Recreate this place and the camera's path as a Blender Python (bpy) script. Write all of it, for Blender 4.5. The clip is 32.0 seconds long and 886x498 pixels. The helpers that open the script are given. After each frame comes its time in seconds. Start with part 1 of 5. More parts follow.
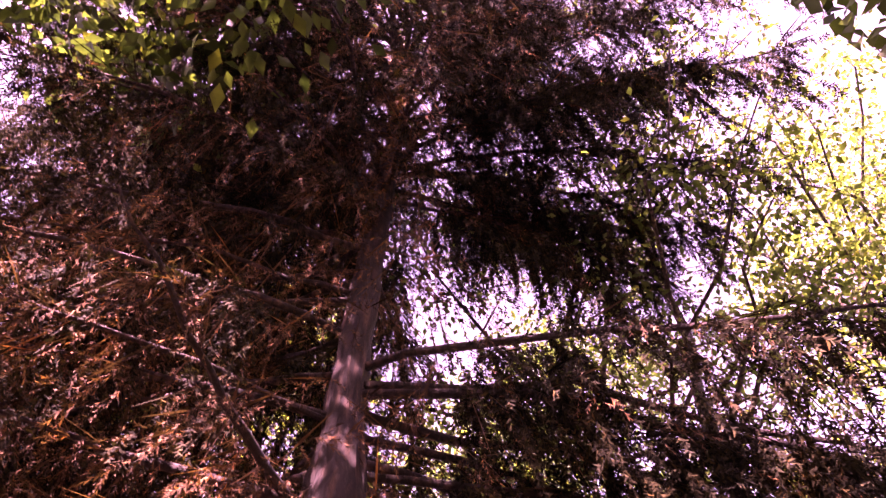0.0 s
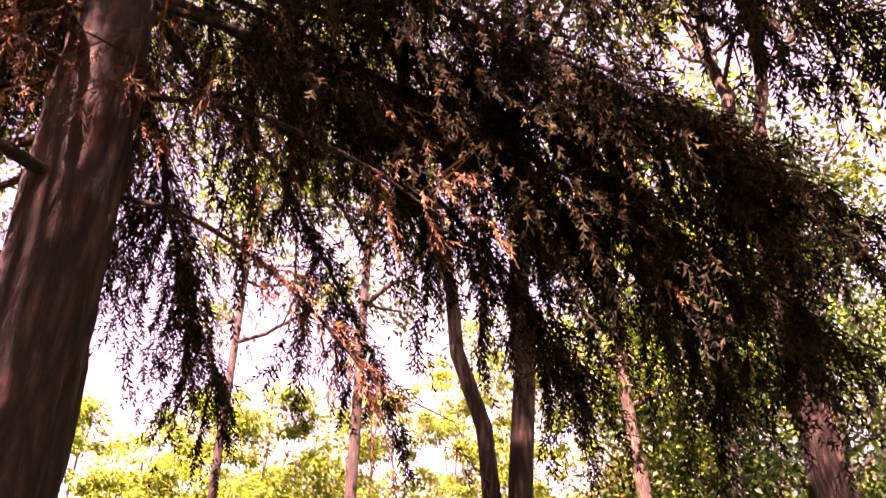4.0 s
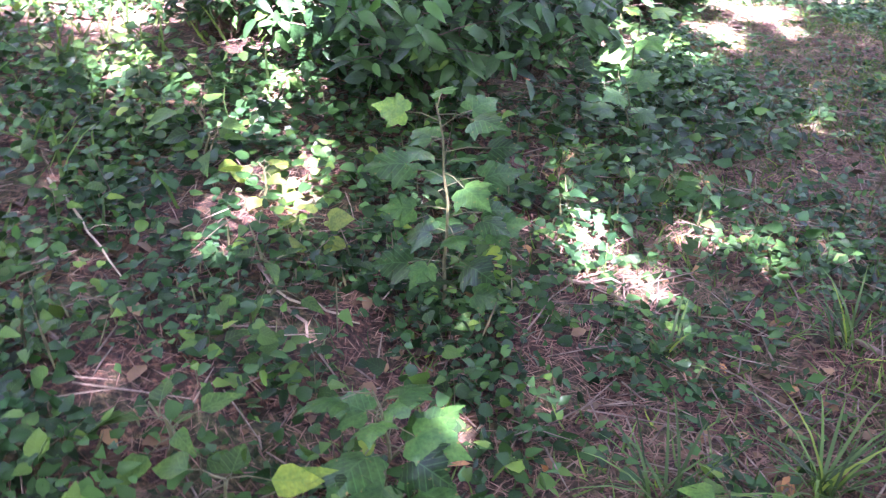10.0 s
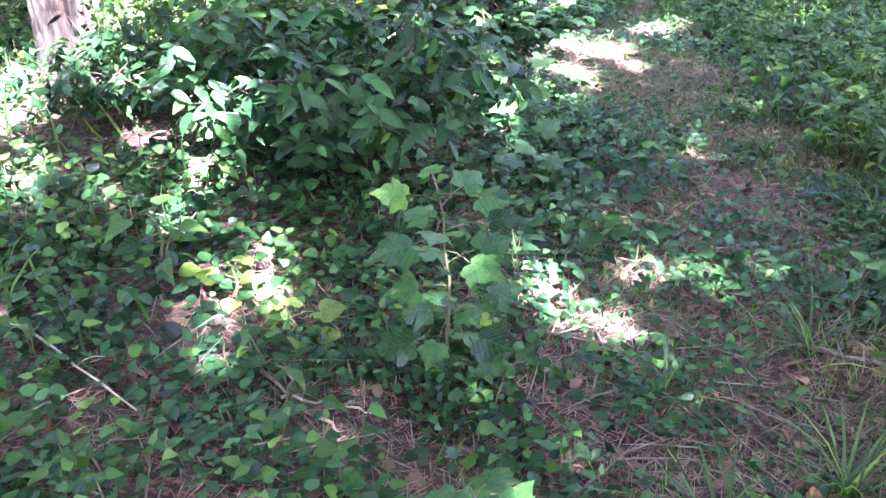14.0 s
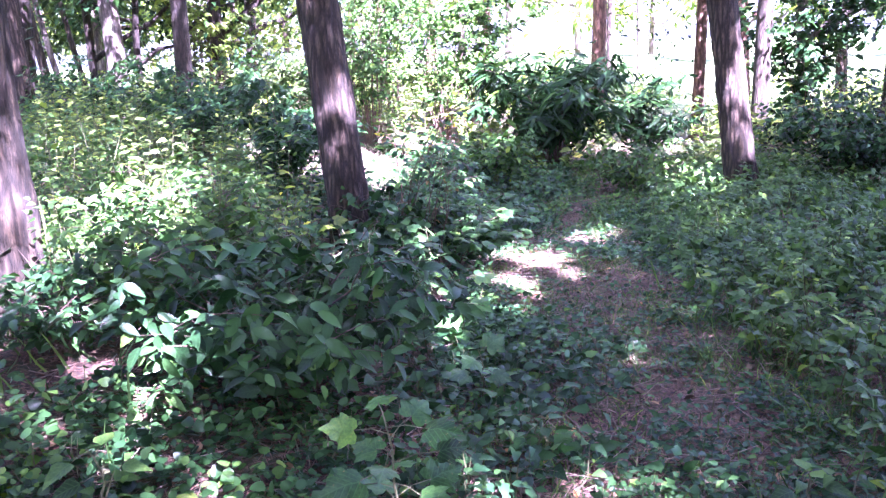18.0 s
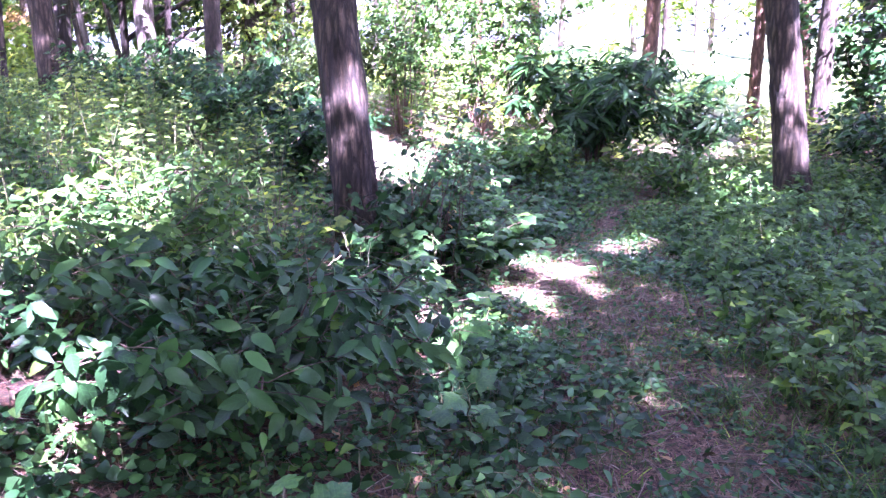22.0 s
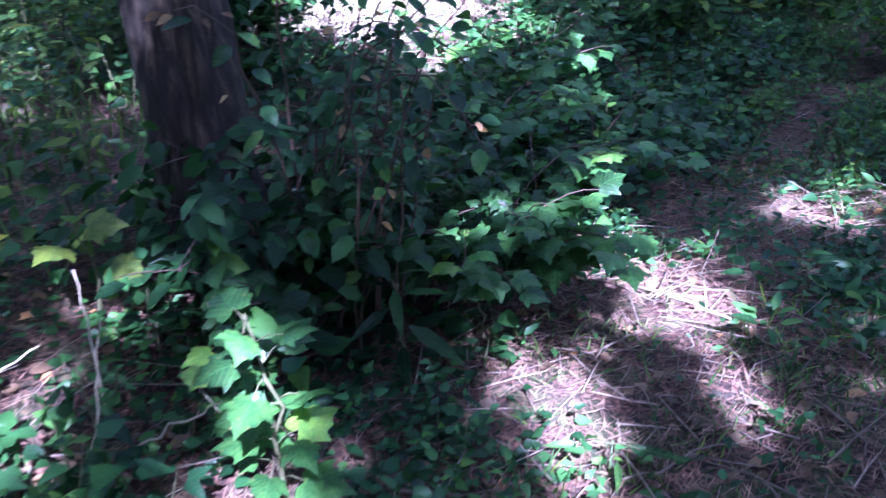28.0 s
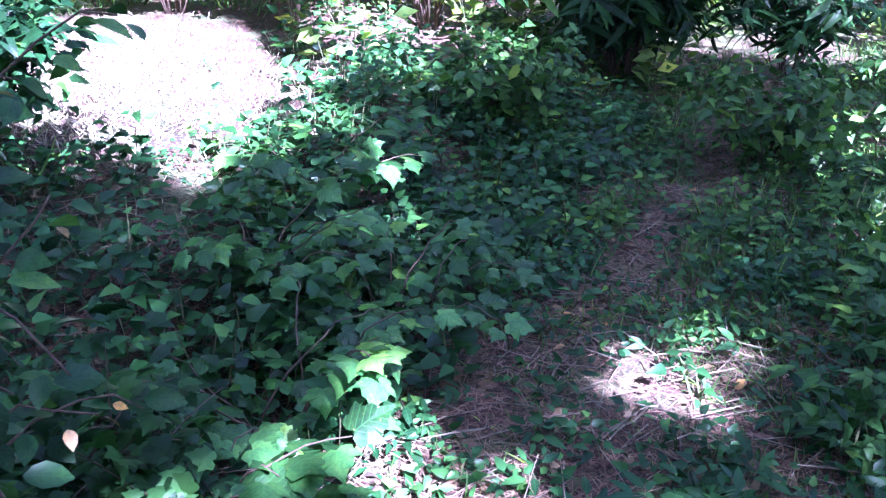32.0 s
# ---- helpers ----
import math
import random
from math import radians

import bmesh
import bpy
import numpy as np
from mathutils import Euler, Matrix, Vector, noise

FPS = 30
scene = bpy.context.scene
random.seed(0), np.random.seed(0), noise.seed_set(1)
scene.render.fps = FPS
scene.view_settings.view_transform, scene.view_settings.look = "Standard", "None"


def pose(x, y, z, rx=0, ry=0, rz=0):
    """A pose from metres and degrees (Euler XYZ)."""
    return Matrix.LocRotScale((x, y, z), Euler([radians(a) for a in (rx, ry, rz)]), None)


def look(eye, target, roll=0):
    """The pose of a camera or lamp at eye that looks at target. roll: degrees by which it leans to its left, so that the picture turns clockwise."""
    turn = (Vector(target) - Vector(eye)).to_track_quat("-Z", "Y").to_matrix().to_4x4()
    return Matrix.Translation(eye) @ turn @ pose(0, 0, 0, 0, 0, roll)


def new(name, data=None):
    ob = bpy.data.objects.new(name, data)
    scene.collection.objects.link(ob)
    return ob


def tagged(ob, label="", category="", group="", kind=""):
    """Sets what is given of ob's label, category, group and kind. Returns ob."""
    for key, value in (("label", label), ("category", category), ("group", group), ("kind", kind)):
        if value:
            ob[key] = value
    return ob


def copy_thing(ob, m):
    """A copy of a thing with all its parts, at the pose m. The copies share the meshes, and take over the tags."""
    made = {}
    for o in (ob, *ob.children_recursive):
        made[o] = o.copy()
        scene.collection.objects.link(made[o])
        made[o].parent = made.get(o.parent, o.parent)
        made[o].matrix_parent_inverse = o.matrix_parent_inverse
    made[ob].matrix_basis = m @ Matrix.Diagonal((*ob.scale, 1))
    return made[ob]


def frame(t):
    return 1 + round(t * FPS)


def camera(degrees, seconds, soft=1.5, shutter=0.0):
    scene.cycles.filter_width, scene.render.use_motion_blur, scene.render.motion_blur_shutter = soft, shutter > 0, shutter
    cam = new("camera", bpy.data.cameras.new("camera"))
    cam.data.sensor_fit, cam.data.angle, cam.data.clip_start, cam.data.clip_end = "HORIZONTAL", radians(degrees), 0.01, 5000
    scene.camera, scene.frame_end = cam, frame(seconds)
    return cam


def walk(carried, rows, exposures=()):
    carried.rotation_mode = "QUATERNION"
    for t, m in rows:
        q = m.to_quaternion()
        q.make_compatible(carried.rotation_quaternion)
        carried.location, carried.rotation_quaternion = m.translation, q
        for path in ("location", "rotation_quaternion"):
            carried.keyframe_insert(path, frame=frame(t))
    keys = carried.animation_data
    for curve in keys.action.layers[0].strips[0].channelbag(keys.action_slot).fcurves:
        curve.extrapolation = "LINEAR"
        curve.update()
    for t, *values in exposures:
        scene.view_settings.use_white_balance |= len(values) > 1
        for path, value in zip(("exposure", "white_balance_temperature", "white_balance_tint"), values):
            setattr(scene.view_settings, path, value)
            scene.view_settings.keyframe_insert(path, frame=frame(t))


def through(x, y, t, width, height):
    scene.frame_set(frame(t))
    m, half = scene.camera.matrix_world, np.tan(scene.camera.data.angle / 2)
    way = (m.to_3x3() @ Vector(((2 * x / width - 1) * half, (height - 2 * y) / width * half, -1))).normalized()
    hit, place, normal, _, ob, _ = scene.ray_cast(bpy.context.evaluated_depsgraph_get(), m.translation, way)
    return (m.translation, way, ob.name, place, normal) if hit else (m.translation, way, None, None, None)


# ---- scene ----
cam = camera(55.7, 32.0, soft=1.3, shutter=0.35)
# seconds, place in metres, turn in degrees
PATH = [
    (0.0, -0.134, 0.159, 1.682, 149.67, -0.45, 64.80),
    (0.5, -0.142, 0.165, 1.675, 147.52, 0.10, 62.42),
    (1.0, -0.151, 0.170, 1.666, 144.87, 0.53, 60.13),
    (1.5, -0.161, 0.172, 1.655, 141.93, 0.89, 56.74),
    (2.0, -0.171, 0.178, 1.647, 138.54, 1.26, 53.96),
    (2.5, -0.184, 0.187, 1.637, 135.11, 1.01, 50.97),
    (3.0, -0.200, 0.197, 1.618, 131.55, 0.45, 49.13),
    (3.5, -0.213, 0.212, 1.604, 126.69, 0.32, 48.12),
    (5.5, -0.343, 0.256, 1.621, 110.23, 0.40, 43.77),
    (6.0, -0.384, 0.277, 1.602, 104.05, -0.51, 44.44),
    (6.5, -0.433, 0.305, 1.575, 99.85, -2.08, 43.26),
    (7.0, -0.495, 0.339, 1.543, 95.29, -2.10, 42.34),
    (7.5, -0.571, 0.377, 1.506, 90.51, -1.24, 40.67),
    (8.0, -0.660, 0.424, 1.469, 85.79, -1.38, 38.11),
    (8.5, -0.813, 0.549, 1.398, 78.62, -0.12, 32.70),
    (9.0, -0.966, 0.652, 1.364, 69.93, 0.36, 31.59),
    (9.5, -1.153, 0.672, 1.329, 65.89, -0.49, 25.71),
    (10.0, -1.347, 0.694, 1.302, 60.82, 0.49, 18.82),
    (10.5, -1.510, 0.750, 1.298, 61.86, 3.46, 13.06),
    (11.0, -1.620, 0.729, 1.312, 59.55, 3.02, 9.59),
    (11.5, -1.707, 0.705, 1.332, 58.50, 2.96, 6.61),
    (12.0, -1.748, 0.662, 1.356, 58.92, 2.84, 4.87),
    (12.5, -1.766, 0.628, 1.366, 59.54, 2.68, 4.65),
    (13.0, -1.774, 0.628, 1.366, 59.55, 2.27, 4.74),
    (13.5, -1.773, 0.634, 1.380, 61.06, 2.01, 4.30),
    (14.0, -1.775, 0.638, 1.393, 63.29, 2.03, 4.34),
    (14.5, -1.775, 0.635, 1.406, 65.57, 1.93, 3.46),
    (15.0, -1.776, 0.632, 1.418, 67.72, 2.03, 3.04),
    (15.5, -1.776, 0.630, 1.427, 69.79, 2.10, 2.27),
    (17.5, -1.762, 0.616, 1.475, 75.23, 2.91, 0.89),
    (18.0, -1.761, 0.612, 1.484, 76.64, 2.77, 0.43),
    (18.5, -1.762, 0.611, 1.495, 77.88, 2.54, -0.22),
    (19.0, -1.759, 0.605, 1.502, 79.12, 2.28, -1.22),
    (19.5, -1.756, 0.603, 1.510, 80.15, 2.18, -1.60),
    (20.0, -1.754, 0.602, 1.518, 80.53, 2.15, -1.70),
    (20.5, -1.758, 0.607, 1.518, 80.65, 2.21, -2.20),
    (21.0, -1.735, 0.669, 1.515, 80.13, 2.42, -2.70),
    (21.5, -1.639, 0.859, 1.504, 78.47, 2.00, -0.01),
    (22.0, -1.548, 1.085, 1.480, 76.05, 1.08, 4.18),
    (22.5, -1.530, 1.387, 1.462, 74.26, 0.72, 5.06),
    (23.0, -1.515, 1.659, 1.474, 72.26, 1.54, 4.58),
    (23.5, -1.460, 1.967, 1.461, 70.40, 1.91, 7.02),
    (24.0, -1.430, 2.236, 1.440, 67.68, 1.77, 8.63),
    (24.5, -1.418, 2.550, 1.420, 66.99, 2.12, 9.69),
    (26.5, -1.208, 3.482, 1.275, 63.82, 3.06, 18.92),
    (27.0, -1.176, 3.781, 1.254, 64.44, 3.16, 18.89),
    (27.5, -1.166, 4.015, 1.247, 63.76, 3.75, 19.18),
    (28.0, -1.193, 4.284, 1.221, 64.59, 3.72, 15.10),
    (28.5, -1.170, 4.513, 1.222, 64.00, 3.53, 12.40),
    (29.0, -1.113, 4.759, 1.220, 64.35, 2.57, 13.89),
    (29.5, -1.109, 4.906, 1.231, 64.17, 2.27, 12.58),
    (30.0, -1.122, 4.999, 1.239, 64.82, 2.63, 9.99),
    (30.5, -1.134, 5.048, 1.248, 66.37, 2.58, 7.12),
    (31.0, -1.154, 5.112, 1.254, 67.07, 2.63, 4.23),
    (31.5, -1.105, 5.206, 1.264, 67.12, 2.17, 5.10),
    (32.0, -1.057, 5.298, 1.268, 66.78, 1.37, 6.40),
]
EXPOSURES = [
    (0.0, 4.35, 7800, 134),
    (1.0, 4.6, 7700, 126),
    (2.0, 4.75, 8400, 112),
    (3.0, 4.2, 9200, 98),
    (3.5, 3.95, 9100, 92),
    (5.5, 2.7, 8700, 84),
    (6.5, 2.7, 8500, 82),
    (7.5, 2.9, 8300, 84),
    (8.0, 2.95, 6300, 92),
    (8.5, 3.95, 6300, 54),
    (9.0, 4.75, 5500, 54),
    (9.5, 5.25, 5500, 54),
    (10.5, 5.5, 5450, 48),
    (12.0, 5.65, 5400, 38),
    (13.0, 5.6, 5350, 38),
    (15.5, 5.4, 5000, 42),
    (18.0, 5.0, 5000, 63),
    (23.0, 4.9, 5050, 65),
    (24.5, 4.55, 5200, 66),
    (26.5, 3.45, 4500, 52),
    (30.0, 3.6, 4350, 39),
    (32.0, 4.05, 4400, 39),
]
walk(cam, [(t, pose(*row)) for t, *row in PATH], EXPOSURES)

# ---- light: one sun behind and to the right of the walk, sky above ----
SUN_HEIGHT, SUN_WAY = 48.0, Vector((0.5, -0.866, 0.0))
TO_SUN = (SUN_WAY * math.cos(radians(SUN_HEIGHT)) + Vector((0, 0, math.sin(radians(SUN_HEIGHT))))).normalized()
world = bpy.data.worlds.new("sky")
scene.world = world
world.use_nodes = True
wn = world.node_tree.nodes
sky = wn.new("ShaderNodeTexSky")
sky.sky_type, sky.sun_disc = "NISHITA", False
sky.sun_elevation, sky.sun_rotation = radians(SUN_HEIGHT), radians(150)
sky.dust_density, sky.air_density = 2.5, 1.0
wn["Background"].inputs["Strength"].default_value = 0.05
haze = wn.new("ShaderNodeHueSaturation")
haze.inputs["Saturation"].default_value = 0.6
haze.inputs["Value"].default_value = 1.12
world.node_tree.links.new(sky.outputs[0], haze.inputs["Color"])
world.node_tree.links.new(haze.outputs[0], wn["Background"].inputs["Color"])
sun = bpy.data.lights.new("sun", "SUN")
sun.energy, sun.angle, sun.color = 5.0, radians(0.55), (1.0, 0.94, 0.84)
new("sun", sun).matrix_world = look((0, 0, 30), Vector((0, 0, 30)) - TO_SUN)


# ---- materials ----
def material(name, rough=0.6):
    m = bpy.data.materials.new(name)
    m.use_nodes = True
    b = m.node_tree.nodes["Principled BSDF"]
    b.inputs["Roughness"].default_value = rough
    return m, m.node_tree, b


def node(tree, kind, **values):
    n = tree.nodes.new("ShaderNode" + kind)
    for key, value in values.items():
        n.inputs[key.replace("_", " ")].default_value = value
    return n


def ramp(tree, source, stops):
    r = tree.nodes.new("ShaderNodeValToRGB")
    while len(r.color_ramp.elements) < len(stops):
        r.color_ramp.elements.new(0.5)
    for e, (at, c) in zip(r.color_ramp.elements, stops):
        e.position, e.color = at, (*c, 1)
    tree.links.new(source, r.inputs[0])
    return r.outputs[0]


def mix(tree, factor, a, b, kind="MIX"):
    m = tree.nodes.new("ShaderNodeMix")
    m.data_type, m.blend_type = "RGBA", kind
    for socket, value in ((m.inputs[0], factor), (m.inputs[6], a), (m.inputs[7], b)):
        if isinstance(value, (int, float)):
            socket.default_value = value
        elif isinstance(value, tuple):
            socket.default_value = (*value, 1)
        else:
            tree.links.new(value, socket)
    return m.outputs[2]


def bump(tree, b, height, strength, distance):
    n = node(tree, "Bump", Strength=strength, Distance=distance)
    tree.links.new(height, n.inputs["Height"])
    tree.links.new(n.outputs[0], b.inputs["Normal"])


def leaf_material(name, dark, light, rough=0.42, through=0.35, veins=0.0, spot=None, gloss=0.5):
    """Leaf: hue varies leaf by leaf, mottled, lets light through, glossy skin."""
    m, tree, b = material(name, rough)
    link = tree.links.new
    geo = tree.nodes.new("ShaderNodeNewGeometry")
    info = tree.nodes.new("ShaderNodeObjectInfo")
    both_ = tree.nodes.new("ShaderNodeMath")
    both_.operation = "ADD"
    link(geo.outputs["Random Per Island"], both_.inputs[0])
    link(info.outputs["Random"], both_.inputs[1])
    part_ = tree.nodes.new("ShaderNodeMath")
    part_.operation = "FRACT"
    link(both_.outputs[0], part_.inputs[0])
    own = ramp(tree, part_.outputs[0], [(0.0, tuple(c * 0.55 for c in dark)), (0.5, tuple((a + c) / 2 for a, c in zip(dark, light))), (0.8, light), (0.93, tuple(min(1, c * 1.5) for c in light)), (1.0, (min(1, light[0] * 2.6), min(1, light[1] * 1.9), light[2] * 1.1))])
    co = tree.nodes.new("ShaderNodeTexCoord")
    noise_ = node(tree, "TexNoise", Scale=14.0, Detail=3.0)
    link(co.outputs["Object"], noise_.inputs["Vector"])
    blot = ramp(tree, noise_.outputs["Fac"], [(0.3, (0.72, 0.72, 0.68)), (0.7, (1.2, 1.15, 1.0))])
    colour = mix(tree, 1.0, own, blot, "MULTIPLY")
    drift = node(tree, "TexNoise", Scale=2.4, Detail=2.0)
    link(co.outputs["Object"], drift.inputs["Vector"])
    colour = mix(tree, 1.0, colour, ramp(tree, drift.outputs["Fac"], [(0.35, (0.62, 0.72, 0.8)), (0.65, (1.3, 1.18, 0.95))]), "MULTIPLY")
    if veins:
        uv = tree.nodes.new("ShaderNodeSeparateXYZ")
        link(co.outputs["UV"], uv.inputs[0])
        mid = tree.nodes.new("ShaderNodeMath")
        mid.operation = "ABSOLUTE"
        link(uv.outputs[0], mid.inputs[0])
        slant = tree.nodes.new("ShaderNodeMath")
        slant.operation = "SUBTRACT"
        link(uv.outputs[1], slant.inputs[0])
        link(mid.outputs[0], slant.inputs[1])
        wave = tree.nodes.new("ShaderNodeMath")
        wave.operation = "PINGPONG"
        wave.inputs[1].default_value = 0.09
        link(slant.outputs[0], wave.inputs[0])
        low = tree.nodes.new("ShaderNodeMath")
        low.operation = "MINIMUM"
        link(mid.outputs[0], low.inputs[0])
        link(wave.outputs[0], low.inputs[1])
        line = ramp(tree, low.outputs[0], [(0.0, (1, 1, 1)), (0.022, (0, 0, 0))])
        colour = mix(tree, mix(tree, 1.0, line, (veins, veins, veins), "MULTIPLY"), colour, tuple(min(1, c * 1.4) for c in light))
        bump(tree, b, low.outputs[0], 0.15, 0.004)
    if spot:
        rot_ = node(tree, "TexNoise", Scale=9.0, Detail=2.0)
        link(co.outputs["Object"], rot_.inputs["Vector"])
        colour = mix(tree, ramp(tree, rot_.outputs["Fac"], [(0.66, (0, 0, 0)), (0.72, (1, 1, 1))]), colour, spot)
    link(colour, b.inputs["Base Color"])
    b.inputs["Specular IOR Level"].default_value = gloss
    glow = tree.nodes.new("ShaderNodeBsdfTranslucent")
    link(mix(tree, 1.0, colour, (1.1, 1.3, 0.55), "MULTIPLY"), glow.inputs["Color"])
    both = tree.nodes.new("ShaderNodeMixShader")
    both.inputs[0].default_value = through
    link(b.outputs[0], both.inputs[1])
    link(glow.outputs[0], both.inputs[2])
    link(both.outputs[0], tree.nodes["Material Output"].inputs["Surface"])
    return m


def bark_material(name, dark, light, scale=1.0, moss=None):
    m, tree, b = material(name, 0.88)
    link = tree.links.new
    co = tree.nodes.new("ShaderNodeTexCoord")
    place = tree.nodes.new("ShaderNodeMapping")
    place.inputs["Scale"].default_value = (52 * scale, 52 * scale, 9 * scale)
    link(co.outputs["Object"], place.inputs["Vector"])
    plates = node(tree, "TexVoronoi", Scale=1.0)
    plates.feature = "DISTANCE_TO_EDGE"
    fine = node(tree, "TexNoise", Scale=3.0, Detail=6.0, Roughness=0.65)
    link(place.outputs[0], fine.inputs["Vector"])
    warped = mix(tree, 0.55, place.outputs[0], fine.outputs["Color"])
    link(warped, plates.inputs["Vector"])
    wide = node(tree, "TexNoise", Scale=2.3, Detail=4.0)
    link(co.outputs["Object"], wide.inputs["Vector"])
    colour = ramp(tree, plates.outputs["Distance"], [(0.0, tuple(c * 0.55 for c in dark)), (0.12, tuple(c * 1.15 for c in dark)), (0.55, light)])
    colour = mix(tree, 1.0, colour, ramp(tree, fine.outputs["Fac"], [(0.35, (0.5, 0.5, 0.5)), (0.65, (1.35, 1.32, 1.28))]), "MULTIPLY")
    colour = mix(tree, 1.0, colour, ramp(tree, wide.outputs["Fac"], [(0.3, (0.75, 0.74, 0.72)), (0.7, (1.2, 1.2, 1.2))]), "MULTIPLY")
    if moss:
        colour = mix(tree, ramp(tree, wide.outputs["Fac"], [(0.5, (0, 0, 0)), (0.68, (0.7, 0.7, 0.7))]), colour, moss)
    link(colour, b.inputs["Base Color"])
    rise = mix(tree, 0.4, plates.outputs["Distance"], fine.outputs["Fac"])
    bump(tree, b, rise, 1.0, 0.03)
    return m


def plain_material(name, dark, light, rough=0.8, scale=30.0, strength=0.4):
    m, tree, b = material(name, rough)
    co = tree.nodes.new("ShaderNodeTexCoord")
    geo = tree.nodes.new("ShaderNodeNewGeometry")
    n = node(tree, "TexNoise", Scale=scale, Detail=5.0, Roughness=0.6)
    tree.links.new(co.outputs["Object"], n.inputs["Vector"])
    colour = ramp(tree, n.outputs["Fac"], [(0.3, dark), (0.7, light)])
    colour = mix(tree, 1.0, colour, ramp(tree, geo.outputs["Random Per Island"], [(0.0, (0.7, 0.7, 0.7)), (1.0, (1.25, 1.25, 1.25))]), "MULTIPLY")
    tree.links.new(colour, b.inputs["Base Color"])
    bump(tree, b, n.outputs["Fac"], strength, 0.01)
    return m


def ground_material():
    m, tree, b = material("forest_floor", 0.93)
    link = tree.links.new
    co = tree.nodes.new("ShaderNodeTexCoord")
    wide = node(tree, "TexNoise", Scale=0.55, Detail=4.0, Roughness=0.6)
    mid = node(tree, "TexNoise", Scale=5.0, Detail=5.0, Roughness=0.65)
    fine = node(tree, "TexNoise", Scale=60.0, Detail=5.0, Roughness=0.7)
    for n in (wide, mid, fine):
        link(co.outputs["Object"], n.inputs["Vector"])
    litter = ramp(tree, fine.outputs["Fac"], [(0.36, (0.01, 0.006, 0.005)), (0.52, (0.062, 0.027, 0.018)), (0.68, (0.26, 0.125, 0.075))])
    moss = ramp(tree, fine.outputs["Fac"], [(0.36, (0.016, 0.026, 0.008)), (0.66, (0.1, 0.125, 0.04))])
    colour = mix(tree, ramp(tree, mid.outputs["Fac"], [(0.47, (0, 0, 0)), (0.62, (0.75, 0.75, 0.75))]), litter, moss)
    far = tree.nodes.new("ShaderNodeVectorMath")
    far.operation = "LENGTH"
    link(co.outputs["Object"], far.inputs[0])
    meadow = ramp(tree, mid.outputs["Fac"], [(0.35, (0.07, 0.11, 0.03)), (0.65, (0.17, 0.21, 0.07))])
    away = node(tree, "MapRange", From_Min=13.0, From_Max=20.0)
    link(far.outputs["Value"], away.inputs["Value"])
    colour = mix(tree, away.outputs[0], colour, meadow)
    colour = mix(tree, 1.0, colour, ramp(tree, wide.outputs["Fac"], [(0.3, (0.75, 0.75, 0.75)), (0.7, (1.2, 1.2, 1.2))]), "MULTIPLY")
    link(colour, b.inputs["Base Color"])
    bump(tree, b, mix(tree, 0.5, fine.outputs["Fac"], mid.outputs["Fac"]), 0.8, 0.03)
    return m


GROUND = ground_material()
BARK = bark_material("grey_brown_bark", (0.034, 0.022, 0.014), (0.19, 0.132, 0.09))
BARK_SPRUCE = bark_material("spruce_bark", (0.022, 0.012, 0.01), (0.13, 0.068, 0.046), 0.7)
BARK_PINE = bark_material("reddish_pine_bark", (0.12, 0.06, 0.04), (0.34, 0.19, 0.13), 0.8)
BARK_FAR = bark_material("pale_bark", (0.13, 0.1, 0.085), (0.33, 0.27, 0.24), 0.6)
# darker copy of BARK, with the shade on the glade's trunks in its colour
BARK_SHADED = bark_material("shade_darkened_bark", (0.025, 0.016, 0.012), (0.085, 0.058, 0.045))
SHRUB_STEM = plain_material("reddish_shrub_stem", (0.05, 0.03, 0.022), (0.13, 0.08, 0.055), 0.75, 50)
TWIG = plain_material("dead_twig", (0.1, 0.07, 0.05), (0.33, 0.25, 0.19), 0.85, 40)
STEM = plain_material("green_brown_stem", (0.07, 0.075, 0.03), (0.16, 0.15, 0.07), 0.7, 50)
NEEDLE_LITTER = plain_material("fallen_needles", (0.05, 0.02, 0.014), (0.36, 0.215, 0.145), 0.85, 20)
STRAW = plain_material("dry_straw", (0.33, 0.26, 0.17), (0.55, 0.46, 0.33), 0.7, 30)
# pale wood, made paler still to stand for sun on the log
LOG_WOOD = plain_material("weathered_log_wood_sunlit", (0.46, 0.34, 0.26), (0.74, 0.63, 0.5), 0.75, 12)
CONE = plain_material("pine_cone_scale", (0.1, 0.06, 0.04), (0.24, 0.15, 0.1), 0.8, 60)
# dark leaf; on shaded bushes and trees this colour also holds the shade
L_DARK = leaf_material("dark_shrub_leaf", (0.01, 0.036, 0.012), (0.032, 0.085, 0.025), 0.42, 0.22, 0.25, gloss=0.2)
L_MID = leaf_material("undergrowth_leaf", (0.012, 0.043, 0.015), (0.042, 0.112, 0.037), 0.36, 0.22, 0.2, gloss=0.24)
L_MAPLE = leaf_material("lobed_leaf", (0.027, 0.082, 0.024), (0.062, 0.155, 0.042), 0.32, 0.28, 0.4, (0.2, 0.15, 0.05), 0.36)
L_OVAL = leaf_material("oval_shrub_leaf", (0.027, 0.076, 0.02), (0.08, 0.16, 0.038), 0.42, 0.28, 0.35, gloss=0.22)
# L_LIME and L_GLADE: leaf colours raised to carry extra sunlight
L_LIME = leaf_material("sun_lightened_leaf", (0.11, 0.175, 0.042), (0.24, 0.32, 0.085), 0.5, 0.45, gloss=0.3)
L_GLADE = leaf_material("sun_lightened_glade_leaf", (0.13, 0.2, 0.05), (0.21, 0.29, 0.075), 0.5, 0.45, gloss=0.25)
L_CROWN = leaf_material("pale_crown_leaf", (0.05, 0.095, 0.03), (0.12, 0.185, 0.06), 0.45, 0.45, gloss=0.3)
